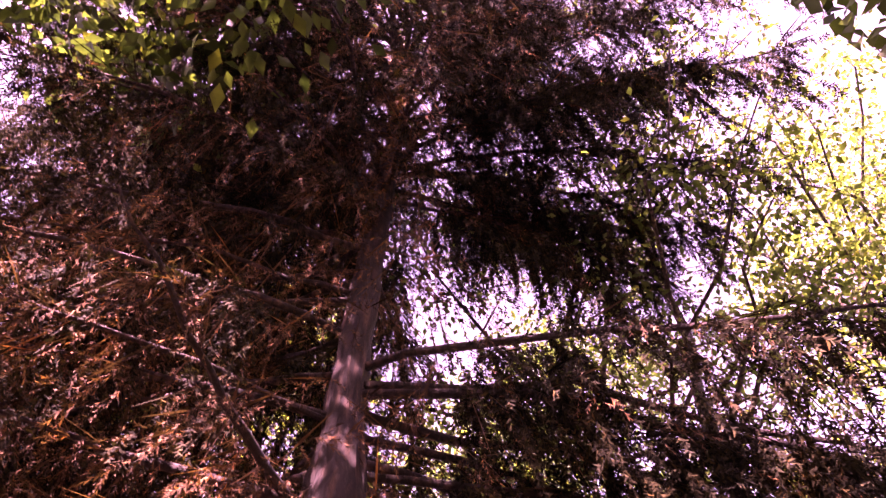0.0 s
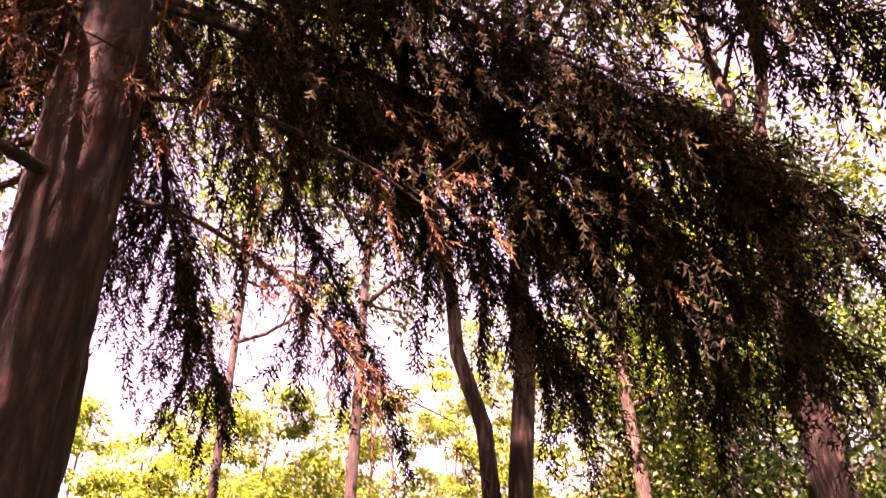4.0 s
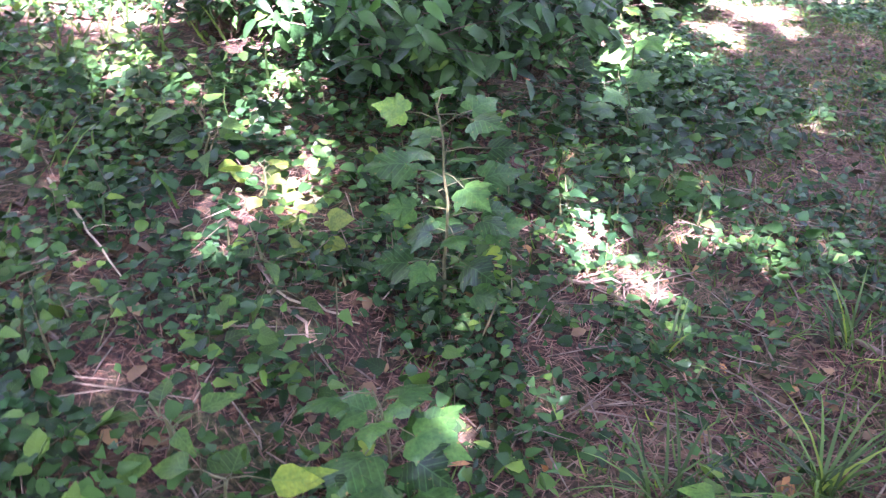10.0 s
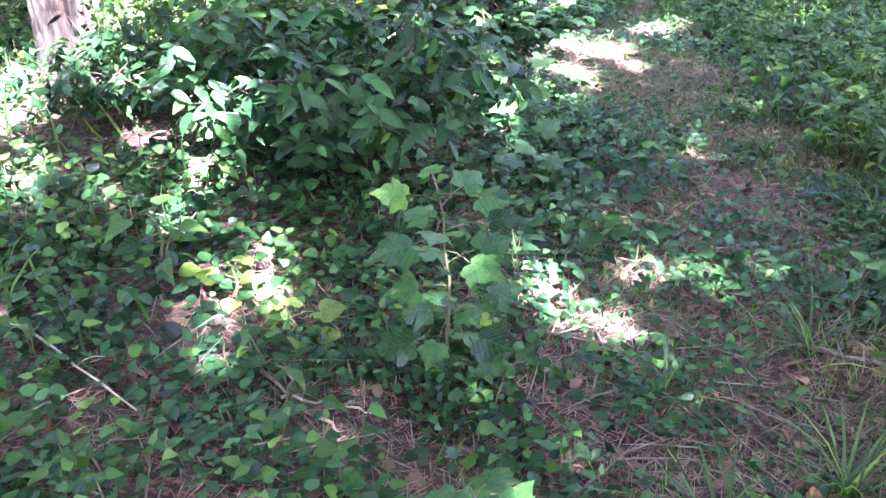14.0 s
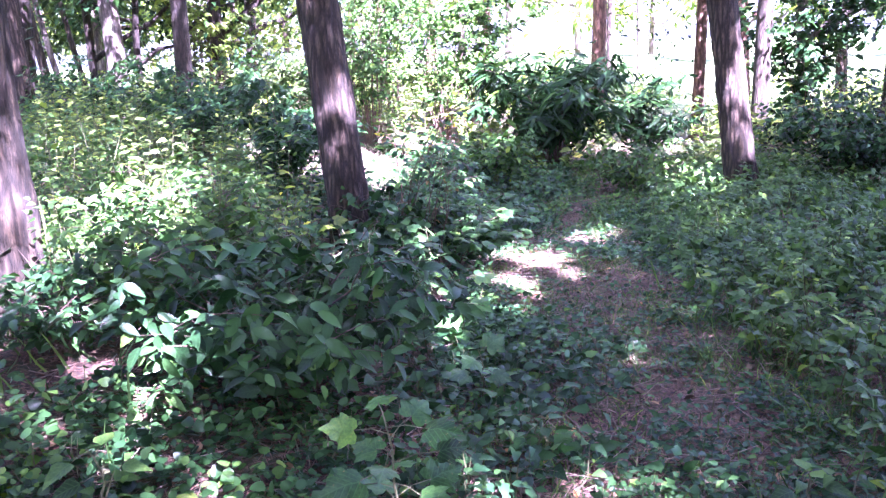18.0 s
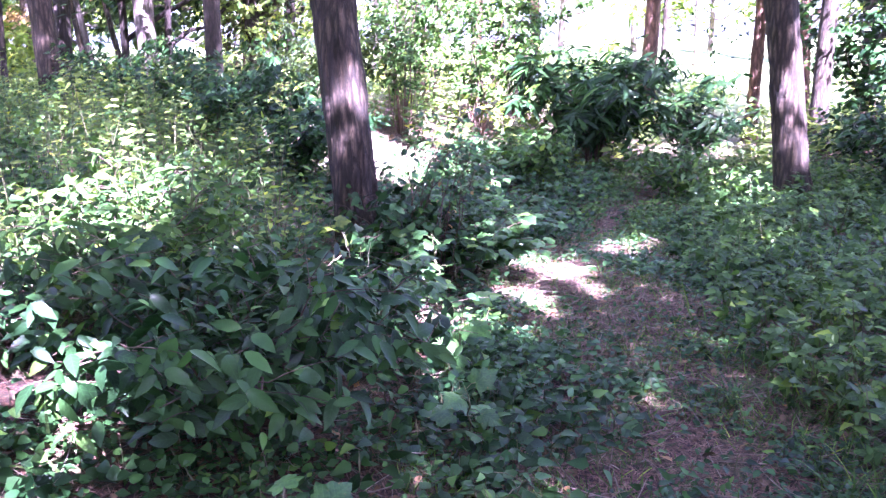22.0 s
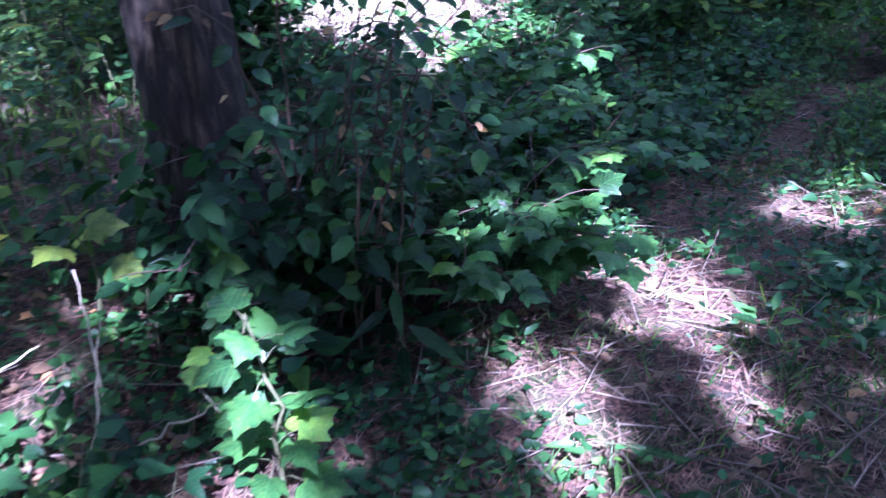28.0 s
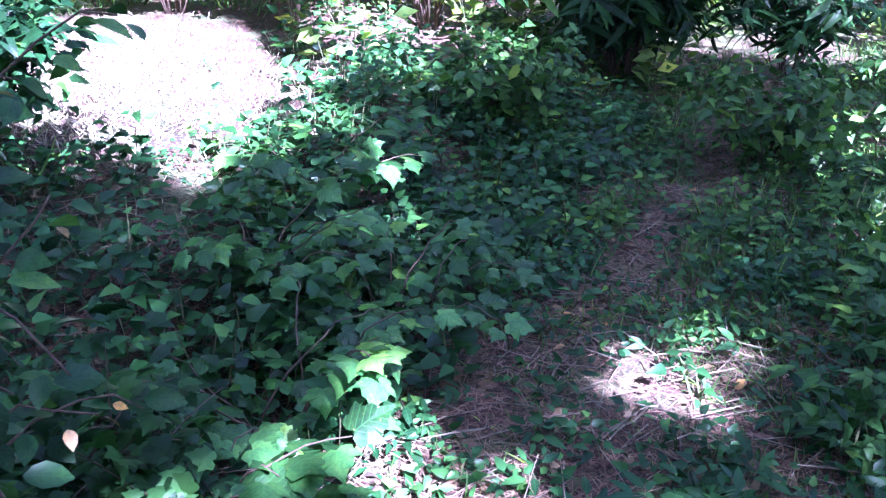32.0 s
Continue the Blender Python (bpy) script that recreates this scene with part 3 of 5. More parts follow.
    for _ in range(360):
        around, z = rng.uniform(0, 6.28), rng.uniform(3.6, 9.5)
        q = np.array([math.cos(around), math.sin(around), 0]) * rng.uniform(0.15, 0.75) + np.array([0, 0, z])
        dry.append((q, unit(np.array([rng.normal(0, 1), rng.normal(0, 1), -0.6])), rng.uniform(0.2, 0.5)))
    def twigs(items, per, mat, name, spray, wide):
        q = np.array([i[0] for i in items])
        d = np.array([i[1] for i in items])
        l = np.array([i[2] for i in items])
        stems = leaves(SPRAY, q, d, np.tile([0.1, 0.2, 1.0], (len(q), 1)), l, 0.06, 0.06)
        k = rng.uniform(0.05, 1, (len(q), per))
        sag = np.array([0, 0, -1.0]) * (k ** 2 * l[:, None] * 0.35)[..., None]
        base = (q[:, None] + d[:, None] * (k * l[:, None])[..., None] + sag).reshape(-1, 3)
        way = unit(np.repeat(d, per, 0) * 0.7 + rng.normal(0, 0.45, (len(base), 3)) + np.array([0, 0, -0.8]))
        s = spray * rng.uniform(0.6, 1.3, len(base))
        needles = leaves(SHOOT, base, way, rng.normal(0, 1, (len(base), 3)), s, wide, wide)
        v, f, u = join([stems, needles])
        put(name, mesh_of(name, v, f, mat, u), ob)

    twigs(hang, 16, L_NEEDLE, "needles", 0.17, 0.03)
    twigs(dry, 10, L_DEADNEEDLE, "dry_foliage", 0.14, 0.016)
    return ob


old_spruce = spruce(-3.38, 1.05)
# second spruce added at the left: shades the glade's trunks, thickens the dark foliage
copy_thing(old_spruce, pose(-6.6, -1.5, float(land(-6.6, -1.5)) - 0.08, 0, 0, 130))


def forked_tree(name, x, y, label, fork, foot_r, stems, seed, crown, mat, step=0.05, sides=72, lean=(0, 0), bow=0.62, limbs=()):
    """A trunk that forks at the height fork into stems: (end offset, radius, top radius). limbs: single ones, (start, end, radius)."""
    rng = np.random.default_rng(seed)
    foot = on_land(x, y, -0.08)
    ob = thing(name, foot, label, "tree")
    top = np.array([lean[0], lean[1], fork + 0.1])
    bend = top * np.array([bow, bow, 0.5]) + np.array([0.02, -0.02, 0])
    put("trunk", trunk_mesh([(0, 0, 0), bend * 0.5, bend, top], foot_r, foot_r * 0.86, sides, 0.016, BARK, step, 9.0), ob)
    centres = []
    for end, r0, r1 in stems:
        end = np.array(end, float)
        p = curve_points(top - np.array([0, 0, 0.35]), top + end, np.array([end[0], end[1], 0]) * 0.12, 14, 0.03, rng)
        put("stem", mesh_of("stem", *tube(p, np.linspace(r0, r1, 14), 18, 0.008, 9)[:2], BARK), ob)
        for k in range(crown[0]):
            h = rng.uniform(0.35, 1.0)
            s = np.array([np.interp(h, np.linspace(0, 1, 14), p[:, i]) for i in range(3)])
            a, out = rng.uniform(0, 6.28), rng.uniform(1.0, 2.6) * crown[1]
            e = s + np.array([math.cos(a) * out, math.sin(a) * out, out * rng.uniform(0.2, 0.9)])
            q = curve_points(s, e, (0, 0, 0.1 * out), 7, 0.05 * out, rng)
            put("limb", mesh_of("limb", *tube(q, np.linspace(0.028, 0.007, 7), 6)[:2], BARK), ob)
            for c in q[2:]:
                centres += [c, c + rng.normal(0, 0.35, 3)]
    for a, b, r in limbs:
        q = curve_points(a, b, (0, 0, 0.04), 10, 0.03, rng)
        put("limb", mesh_of("limb", *tube(q, np.linspace(r, r * 0.35, 10), 8)[:2], BARK), ob)
        for c in q[5:]:
            centres += [c + rng.normal(0, 0.15, 3), c + rng.normal(0, 0.4, 3)]
    put("crown", crown_mesh("crown", centres, 0.24, crown[2], crown[3], mat, rng, SIMPLE), ob)
    return ob


forked_tree("forked_tree", -3.7, 4.15, "grey-brown forest tree forking into two upright stems", 2.42, 0.115,
            [((-0.75, -0.75, 6.5), 0.06, 0.02), ((0.25, 0.15, 9.0), 0.085, 0.025)], 5, (15, 1.4, 13000, 0.08), L_CROWN)
forked_tree("forked_tree", -2.47, 6.28, "leaning ridged-bark tree with a high fork", 6.05, 0.14,
            [((-0.12, -0.06, 2.8), 0.085, 0.05), ((0.62, 0.22, 4.1), 0.07, 0.035)], 6, (9, 1.3, 12000, 0.08), L_CROWN, lean=(-0.27, 0.3), bow=1.08,
            limbs=[((-0.36, 0.21, 8.85), (-1.12, -0.17, 11.6), 0.045), ((-0.36, 0.21, 8.85), (-0.12, 0.3, 11.2), 0.05), ((-0.36, 0.21, 8.8), (-0.9, 0.7, 11.8), 0.035), ((0.4, 0.47, 9.5), (0.75, 0.6, 12.4), 0.035), ((0.38, 0.47, 9.4), (0.1, 0.9, 12.6), 0.03),
                   ((-0.2, 0.3, 5.5), (0.78, 0.57, 6.6), 0.018), ((0.33, 0.45, 6.2), (0.95, 0.3, 7.0), 0.012), ((-0.3, 0.24, 7.6), (-1.3, 0.5, 9.2), 0.025), ((-0.36, 0.2, 8.2), (-1.7, -0.3, 10.0), 0.025)])

# trees round the path ahead
leafy_tree("path_tree", 1.06, 8.75, 13, 0.15, "tall straight tree with furrowed grey bark beside the path", 21, (-1.7, 0.3), 0.5, 2.6, 9, 3500, 0.13, L_CANOPY, BARK, 64, 0.013, 0.06, sway=0.03)
leafy_tree("path_tree", -6.0, 11.6, 12, 0.13, "slim tree with pale sunlit foot in the undergrowth", 22, (0.2, 0.3), 0.42, 2.2, 9, 3500, 0.13, L_LIME, BARK_FAR, 20, 0.008, 0.15)
leafy_tree("path_tree", -7.0, 11.0, 12, 0.15, "dark-barked tree standing among weeds", 23, (-0.7, 0.4), 0.5, 2.2, 8, 3000, 0.14, L_LIME, BARK, 20, 0.01, 0.15)
leafy_tree("path_tree", 0.95, 16.6, 12, 0.15, "brown-barked tree behind the dark shrub", 24, (0.1, 0.3), 0.45, 2.2, 8, 2500, 0.14, L_CANOPY, BARK_PINE, 16, 0.008, 0.2)
leafy_tree("path_tree", 2.2, 14.4, 12, 0.1, "slender tree at the meadow edge", 25, (0.3, 0.3), 0.5, 1.8, 7, 2200, 0.14, L_CANOPY, BARK_PINE, 16, 0.008, 0.2)


# far trunks towards the bright meadow
for i, (b, d, r, h, ln) in enumerate(((24, 13, 0.045, 8, -1.2), (22.8, 15, 0.05, 9, -1.4), (25, 16, 0.08, 10, -0.8), (22, 19, 0.07, 10, 0.5), (13.8, 17, 0.06, 9, 0.1), (10.5, 20, 0.09, 11, -0.2), (8, 24, 0.1, 11, 0.2), (4.5, 15, 0.05, 8, 0.3),
                                      (1.4, 19, 0.11, 12, 0.1), (-0.8, 21, 0.12, 12, 0.2), (-2.6, 18, 0.1, 11, -0.2), (-10.5, 24, 0.11, 12, 0.3), (-12.5, 28, 0.12, 12, 0.1), (-19, 15, 0.1, 11, 0.0), (-19.8, 12.5, 0.12, 12, 0.2),
                                      (-22.5, 14, 0.09, 11, -0.2), (-24.5, 17, 0.11, 12, 0.1), (-27.0, 13, 0.1, 11, 0.2), (-30, 16, 0.1, 11, 0.2))):
    a = radians(b)
    bark = BARK_PINE if i in (7, 8, 10, 13) else BARK_FAR if i % 3 == 0 else BARK
    # L_LIME crowns carry sun in their colour, L_DARK ones on the right shade
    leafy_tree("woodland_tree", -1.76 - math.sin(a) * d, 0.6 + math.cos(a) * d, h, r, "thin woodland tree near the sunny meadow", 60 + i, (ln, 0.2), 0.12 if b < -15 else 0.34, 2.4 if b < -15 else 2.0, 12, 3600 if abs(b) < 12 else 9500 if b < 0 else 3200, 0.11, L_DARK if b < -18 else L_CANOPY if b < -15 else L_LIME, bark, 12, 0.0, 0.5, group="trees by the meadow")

# trees round the sunny glade
# trunks and the L_DARK crowns on the right have shade in their colour
for i, (b, d, r, h, cf, mat) in enumerate(((53.3, 12.2, 0.11, 17, 0.45, L_CANOPY), (62.2, 17, 0.12, 21, 0.42, L_CROWN), (84, 9.5, 0.12, 15, 0.36, L_LIME), (98, 11, 0.12, 16, 0.34, L_LIME), (30.3, 15.3, 0.13, 13, 0.3, L_DARK), (22.8, 11.9, 0.11, 11, 0.2, L_DARK), (27.3, 13.5, 0.06, 8, 0.12, L_DARK), (33.5, 14.5, 0.05, 9, 0.5, L_CANOPY), (20, 13, 0.1, 11, 0.1, L_DARK), (17.5, 15, 0.1, 11, 0.1, L_DARK), (25, 12.6, 0.05, 7, 0.1, L_DARK))):
    a = radians(b)
    leafy_tree("glade_tree", -0.5 - math.sin(a) * d, 0.35 + math.cos(a) * d, h, r, "slim tree at the edge of the glade, bark darkened for shade", 90 + i, (0.3, 0.2), cf, 2.4 if b < 50 else 3.2, 13 if b < 50 else 20, 5800 if b < 50 else 11000, 0.12 if b < 50 else 0.13, mat, BARK_SHADED, 14, 0.006, 0.25, group="trees round the glade")
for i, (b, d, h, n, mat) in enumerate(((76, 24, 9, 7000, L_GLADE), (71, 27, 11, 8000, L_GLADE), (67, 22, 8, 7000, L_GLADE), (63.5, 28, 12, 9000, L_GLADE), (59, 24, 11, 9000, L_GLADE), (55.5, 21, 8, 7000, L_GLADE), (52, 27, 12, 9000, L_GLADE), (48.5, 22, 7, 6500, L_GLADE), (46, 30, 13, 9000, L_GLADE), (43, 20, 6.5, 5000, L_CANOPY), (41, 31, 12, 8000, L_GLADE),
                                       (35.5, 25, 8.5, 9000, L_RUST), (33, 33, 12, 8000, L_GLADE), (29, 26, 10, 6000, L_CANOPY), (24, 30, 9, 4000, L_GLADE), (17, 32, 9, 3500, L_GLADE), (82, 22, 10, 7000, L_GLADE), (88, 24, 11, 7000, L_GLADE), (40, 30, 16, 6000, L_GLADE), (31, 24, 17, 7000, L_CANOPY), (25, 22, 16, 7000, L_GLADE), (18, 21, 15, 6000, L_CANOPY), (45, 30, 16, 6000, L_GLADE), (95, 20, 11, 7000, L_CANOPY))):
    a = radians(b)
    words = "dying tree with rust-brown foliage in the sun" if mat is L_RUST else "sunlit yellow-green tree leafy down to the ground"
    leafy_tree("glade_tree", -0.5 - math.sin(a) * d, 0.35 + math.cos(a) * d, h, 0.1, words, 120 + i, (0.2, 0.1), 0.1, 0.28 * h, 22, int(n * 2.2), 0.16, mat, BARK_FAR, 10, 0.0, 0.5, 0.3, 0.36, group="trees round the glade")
for i in range(26):
    b, d = 84 - i * 5.0, 36 + (i * 7) % 17
    a = radians(b)
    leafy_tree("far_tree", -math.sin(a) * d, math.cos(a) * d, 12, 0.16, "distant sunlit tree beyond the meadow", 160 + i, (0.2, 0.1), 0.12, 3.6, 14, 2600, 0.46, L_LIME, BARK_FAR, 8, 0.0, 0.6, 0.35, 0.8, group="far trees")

# unseen wood added behind and to the right of the walk, blocking low skylight
for i in range(30):
    b, d = -66 - i * 6.4, 13 + (i * 5) % 9
    a = radians(b)
    leafy_tree("wood_tree", -math.sin(a) * d, math.cos(a) * d, 9.5, 0.15, "leafy tree added out of view to block low skylight", 300 + i, (0.2, 0.1), 0.06, 3.0, 8, 1700, 0.42, L_CANOPY, BARK, 8, 0.0, 0.6, 0.35, 0.8, group="trees of the surrounding wood")

# ---- unseen crowns added behind the walker to shade the path; gaps cut for sun patches ----
GAPS = [(-2.68, 6.03, 0.08), (-1.36, 5.74, 0.12), (-1.64, 6.26, 0.06), (-0.98, 6.02, 0.07), (-2.0, 10.3, 0.2), (-1.47, 10.43, 0.16), (-0.6, 11.1, 0.15), (-1.85, 11.8, 0.3), (0.43, 8.8, 0.12), (-1.9, 6.59, 0.06), (-1.47, 6.92, 0.13), (-1.2, 6.52, 0.16), (-1.05, 6.6, 0.11), (-1.45, 6.02, 0.15), (-1.02, 6.12, 0.05), (-1.9, 5.36, 0.17), (-1.96, 4.64, 0.09), (0.72, 9.3, 0.22), (0.5, 9.75, 0.22), (-4.75, 3.4, 0.5), (-5.0, 4.0, 0.5), (-1.52, 5.14, 0.1), (-0.62, 7.45, 0.17), (-0.45, 7.75, 0.1), (-1.38, 7.02, 0.15), (-1.02, 6.87, 0.07), (0.5, 8.5, 0.2), (0.15, 7.0, 0.09), (-1.0, 6.0, 0.06),
        (-2.52, 5.5, 0.12), (-2.42, 5.2, 0.13), (-2.64, 5.65, 0.08), (-1.69, 6.86, 0.09), (-1.74, 6.64, 0.06), (-2.11, 5.78, 0.14), (-2.5, 6.1, 0.08),
        (-3.01, 3.64, 0.12), (-2.95, 3.22, 0.09), (-3.2, 3.35, 0.08), (-2.58, 2.83, 0.1), (-2.68, 2.66, 0.07), (-1.69, 3.09, 0.12), (-1.49, 2.82, 0.09), (-1.42, 3.27, 0.06), (-3.53, 3.39, 0.09), (-2.22, 2.84, 0.05), (-3.3, 3.9, 0.06),
        (-3.92, 5.83, 0.4), (-3.65, 4.95, 0.16), (-4.3, 4.4, 0.4), (-4.1, 4.9, 0.3), (-3.7, 5.3, 0.3), (-4.4, 6.9, 0.5), (-4.55, 6.4, 0.4), (-3.3, 5.9, 0.15), (-3.1, 6.8, 0.15), (-3.05, 7.25, 0.15), (-3.7, 7.4, 0.35), (-4.2, 8.3, 0.5),
        (-3.1, 9.2, 0.42), (-3.3, 8.75, 0.3), (-2.78, 9.38, 0.26), (-2.72, 8.92, 0.3), (-2.45, 9.1, 0.18), (-2.54, 11.37, 0.35), (-2.4, 10.4, 0.18), (-2.55, 10.05, 0.2), (-3.5, 10.45, 0.7), (-3.8, 9.3, 0.25), (-2.7, 12.4, 0.7), (-4.4, 13.8, 1.2), (-4.6, 8.4, 0.9), (-5.0, 3.0, 0.6), (-1.75, 8.6, 0.12), (0.55, 9.5, 0.2), (0.95, 9.9, 0.18), (-2.2, 9.4, 0.17)]
specks = np.random.default_rng(9)
GAPS += [(float(specks.uniform(-4.5, 4)), float(specks.uniform(1, 12)), float(specks.uniform(0.015, 0.06))) for _ in range(150)]


def shade_trees():
    rng = np.random.default_rng(77)
    # feet of the added trees, chosen freely outside the view
    feet = [(3.2, -3.6), (6.2, -0.6), (1.0, -7.6), (5.6, -6.2), (7.6, 3.4), (-2.4, -5.5), (8.5, -4.0), (2.8, -10.5), (-1.2, -10.5), (4.8, 3.0), (6.6, 8.2)]
    n = 215000
    spot = np.stack([rng.uniform(-5.2, 5, n), rng.uniform(-5.5, 12.6, n)], -1)
    high = rng.uniform(5.8, 9.5, n)
    ts = np.array(TO_SUN)
    place = np.concatenate([spot, np.zeros((n, 1))], 1) + ts * (high / ts[2])[:, None]
    keep = np.ones(n, bool)
    for x, y, r in GAPS:
        d = spot - np.array([x, y])
        along = d @ np.array([SUN_WAY.x, SUN_WAY.y])
        across = d @ np.array([-SUN_WAY.y, SUN_WAY.x])
        keep &= (along / 1.9) ** 2 + across ** 2 > (r + rng.normal(0.015, 0.04, n)) ** 2
    rim = np.minimum.reduce([spot[:, 0] + 5.2, 5 - spot[:, 0], spot[:, 1] + 5.5, 12.6 - spot[:, 1]]) + 0.5 * np.sin(spot[:, 0] * 2.3) * np.cos(spot[:, 1] * 1.9)
    keep &= rim > rng.uniform(0, 1.2, n)
    keep &= (spot[:, 0] > -3.9) | (spot[:, 1] < 4.4)
    keep &= (place[:, 0] > -0.4) | (place[:, 1] < -1.5)
    place = place[keep]
    # thinner leaf cover straight above the path, added to cut the skylight
    m = 15000
    roof = np.stack([rng.uniform(-3.4, 5.5, m), rng.uniform(0.5, 12, m), rng.uniform(8.5, 11.5, m)], -1)
    roof = roof[(roof[:, 0] > 0.1) & (np.sin(roof[:, 0] * 1.7 + 1) * np.cos(roof[:, 1] * 1.3) > rng.uniform(-1.6, 0.6, m))]
    shade = roof[:, :2] - np.array([SUN_WAY.x, SUN_WAY.y]) * (roof[:, 2] / math.tan(radians(SUN_HEIGHT)))[:, None]
    clear = (shade[:, 0] > -3.9) & (shade[:, 1] < 15)
    for x, y, r in GAPS:
        clear &= np.hypot(shade[:, 0] - x, shade[:, 1] - y) > r + 0.12
    place = np.concatenate([place, roof[clear]])
    near = np.argmin(np.hypot(place[:, None, 0] - np.array([f[0] for f in feet]), place[:, None, 1] - np.array([f[1] for f in feet])), 1)
    for i, (x, y) in enumerate(feet):
        foot = on_land(x, y, -0.08)
        ob = thing("shade_tree", foot, "tall broad-leaved tree added out of view, its crown shading the path", "tree", "trees behind the path")
        put("trunk", trunk_mesh([(0, 0, 0), (0.1, 0.05, 4), (0, 0.1, 10.5)], 0.17, 0.05, 14, 0.01, BARK, 0.4), ob)
        mine = place[near == i] - foot
        for k in range(0, len(mine), max(1, len(mine) // 12)):
            e = mine[k]
            s = np.array([0.05, 0.08, max(3.5, e[2] - 0.7 * np.hypot(e[0], e[1]))])
            put("limb", mesh_of("limb", *tube(curve_points(s, e, (0, 0, 0.2), 6), np.linspace(0.05, 0.01, 6), 6)[:2], BARK), ob)
        way, up = unit(rng.normal(0, 1, mine.shape) + np.array([0, 0, -0.4])), unit(np.tile(ts, (len(mine), 1)) + rng.normal(0, 0.4, mine.shape))
        v, f, u = leaves(SIMPLE, mine, way, up, rng.uniform(0.1, 0.16, len(mine)), rng.uniform(0.12, 0.2, len(mine)))
        put("crown", mesh_of("crown", v, f, L_CANOPY, u), ob)


def tall_tree(x, y):
    """A tall broad tree added behind the walker, whose crown keeps the sun off the spruce."""
    rng = np.random.default_rng(31)
    foot = on_land(x, y, -0.08)
    ob = thing("tall_tree", foot, "tall dense broad-leaved tree added behind the path to shade the spruce", "tree")
    top, back = np.array([-1.7, -1.9, 9.0]) - foot, np.array([0.8, -2.9, 13.2]) - foot
    put("trunk", trunk_mesh([(0, 0, 0), (0.05, 0.1, 4), (-0.1, 0.3, 8), (top + back) / 2 + np.array([0, 0, 1.0])], 0.22, 0.05, 16, 0.012, BARK, 0.4), ob)
    tufts = unit(rng.normal(0, 1, (46, 3))) * np.array([1.9, 2.0, 2.4]) * rng.uniform(0.25, 1, (46, 1)) ** 0.5 + np.where(np.arange(46) % 5 < 3, 1, 0)[:, None] * (back - top) + top
    # the crown is opened to let the sun onto the glade's grass
    shade = (tufts + foot)[:, :2] - np.array([SUN_WAY.x, SUN_WAY.y]) * ((tufts + foot)[:, 2:] - 0.5) / math.tan(radians(SUN_HEIGHT))
    tufts = tufts[~((np.abs(shade[:, 0] + 4.7) < 0.8) & (np.abs(shade[:, 1] - 3.3) < 1.0))]
    for e in tufts[::2]:
        s = np.array([-0.05, 0.25, max(6.0, e[2] - 0.8 * np.hypot(e[0], e[1]))])
        put("limb", mesh_of("limb", *tube(curve_points(s, e, (0, 0, 0.2), 6), np.linspace(0.05, 0.01, 6), 6)[:2], BARK), ob)
    put("crown", crown_mesh("crown", tufts, 0.5, 10000, 0.17, L_CANOPY, rng), ob)


tall_tree(-0.4, -3.9)
shade_trees()


# ---- undergrowth ----
def patchy(x, y, scale, seed):
    """Smooth chance values from 0 to 1 over the ground."""
    g = np.random.default_rng(seed).random((64, 64))
    u, v = np.asarray(x) / scale + 31.7, np.asarray(y) / scale + 17.3
    i, j = np.floor(u).astype(int), np.floor(v).astype(int)
    a, b = u - i, v - j
    a, b = a * a * (3 - 2 * a), b * b * (3 - 2 * b)
    at = lambda p, q: g[p % 64, q % 64]
    return (at(i, j) * (1 - a) + at(i + 1, j) * a) * (1 - b) + (at(i, j + 1) * (1 - a) + at(i + 1, j + 1) * a) * b


def sow(rng, box, per_m2, density, gap=None):
    """Chance places in a box (x0, x1, y0, y1), kept by density(x, y, off), off being the distance right of the path's middle."""
    x0, x1, y0, y1 = box
    n = int((x1 - x0) * (y1 - y0) * per_m2)
    x, y = rng.uniform(x0, x1, n), rng.uniform(y0, y1, n)
    keep = rng.random(n) < density(x, y, x - lane(y))
    for cx, cy, r in TRUNKS:
        keep &= np.hypot(x - cx, y - cy) > r * (0.55 + 0.8 * patchy(x, y, 0.3, 19))
    return x[keep], y[keep]


TRUNKS = [(-6.35, 5.8, 0.7), (-6.0, 5.4, 0.45), (-5.5, 5.0, 0.35), (-2.95, 8.9, 0.7), (-2.65, 9.4, 0.45), (-6.6, 6.3, 0.42), (-6.1, 5.8, 0.3), (-5.6, 5.3, 0.24), (-5.1, 4.85, 0.2), (-3.38, 1.05, 0.34), (-3.75, 4.1, 0.2), (-2.47, 6.28, 0.2), (-3.35, 10.3, 1.0), (-3.2, 9.5, 0.6), (-3.3, 9.1, 0.55), (-2.8, 9.1, 0.45), (1.06, 8.75, 0.24)]


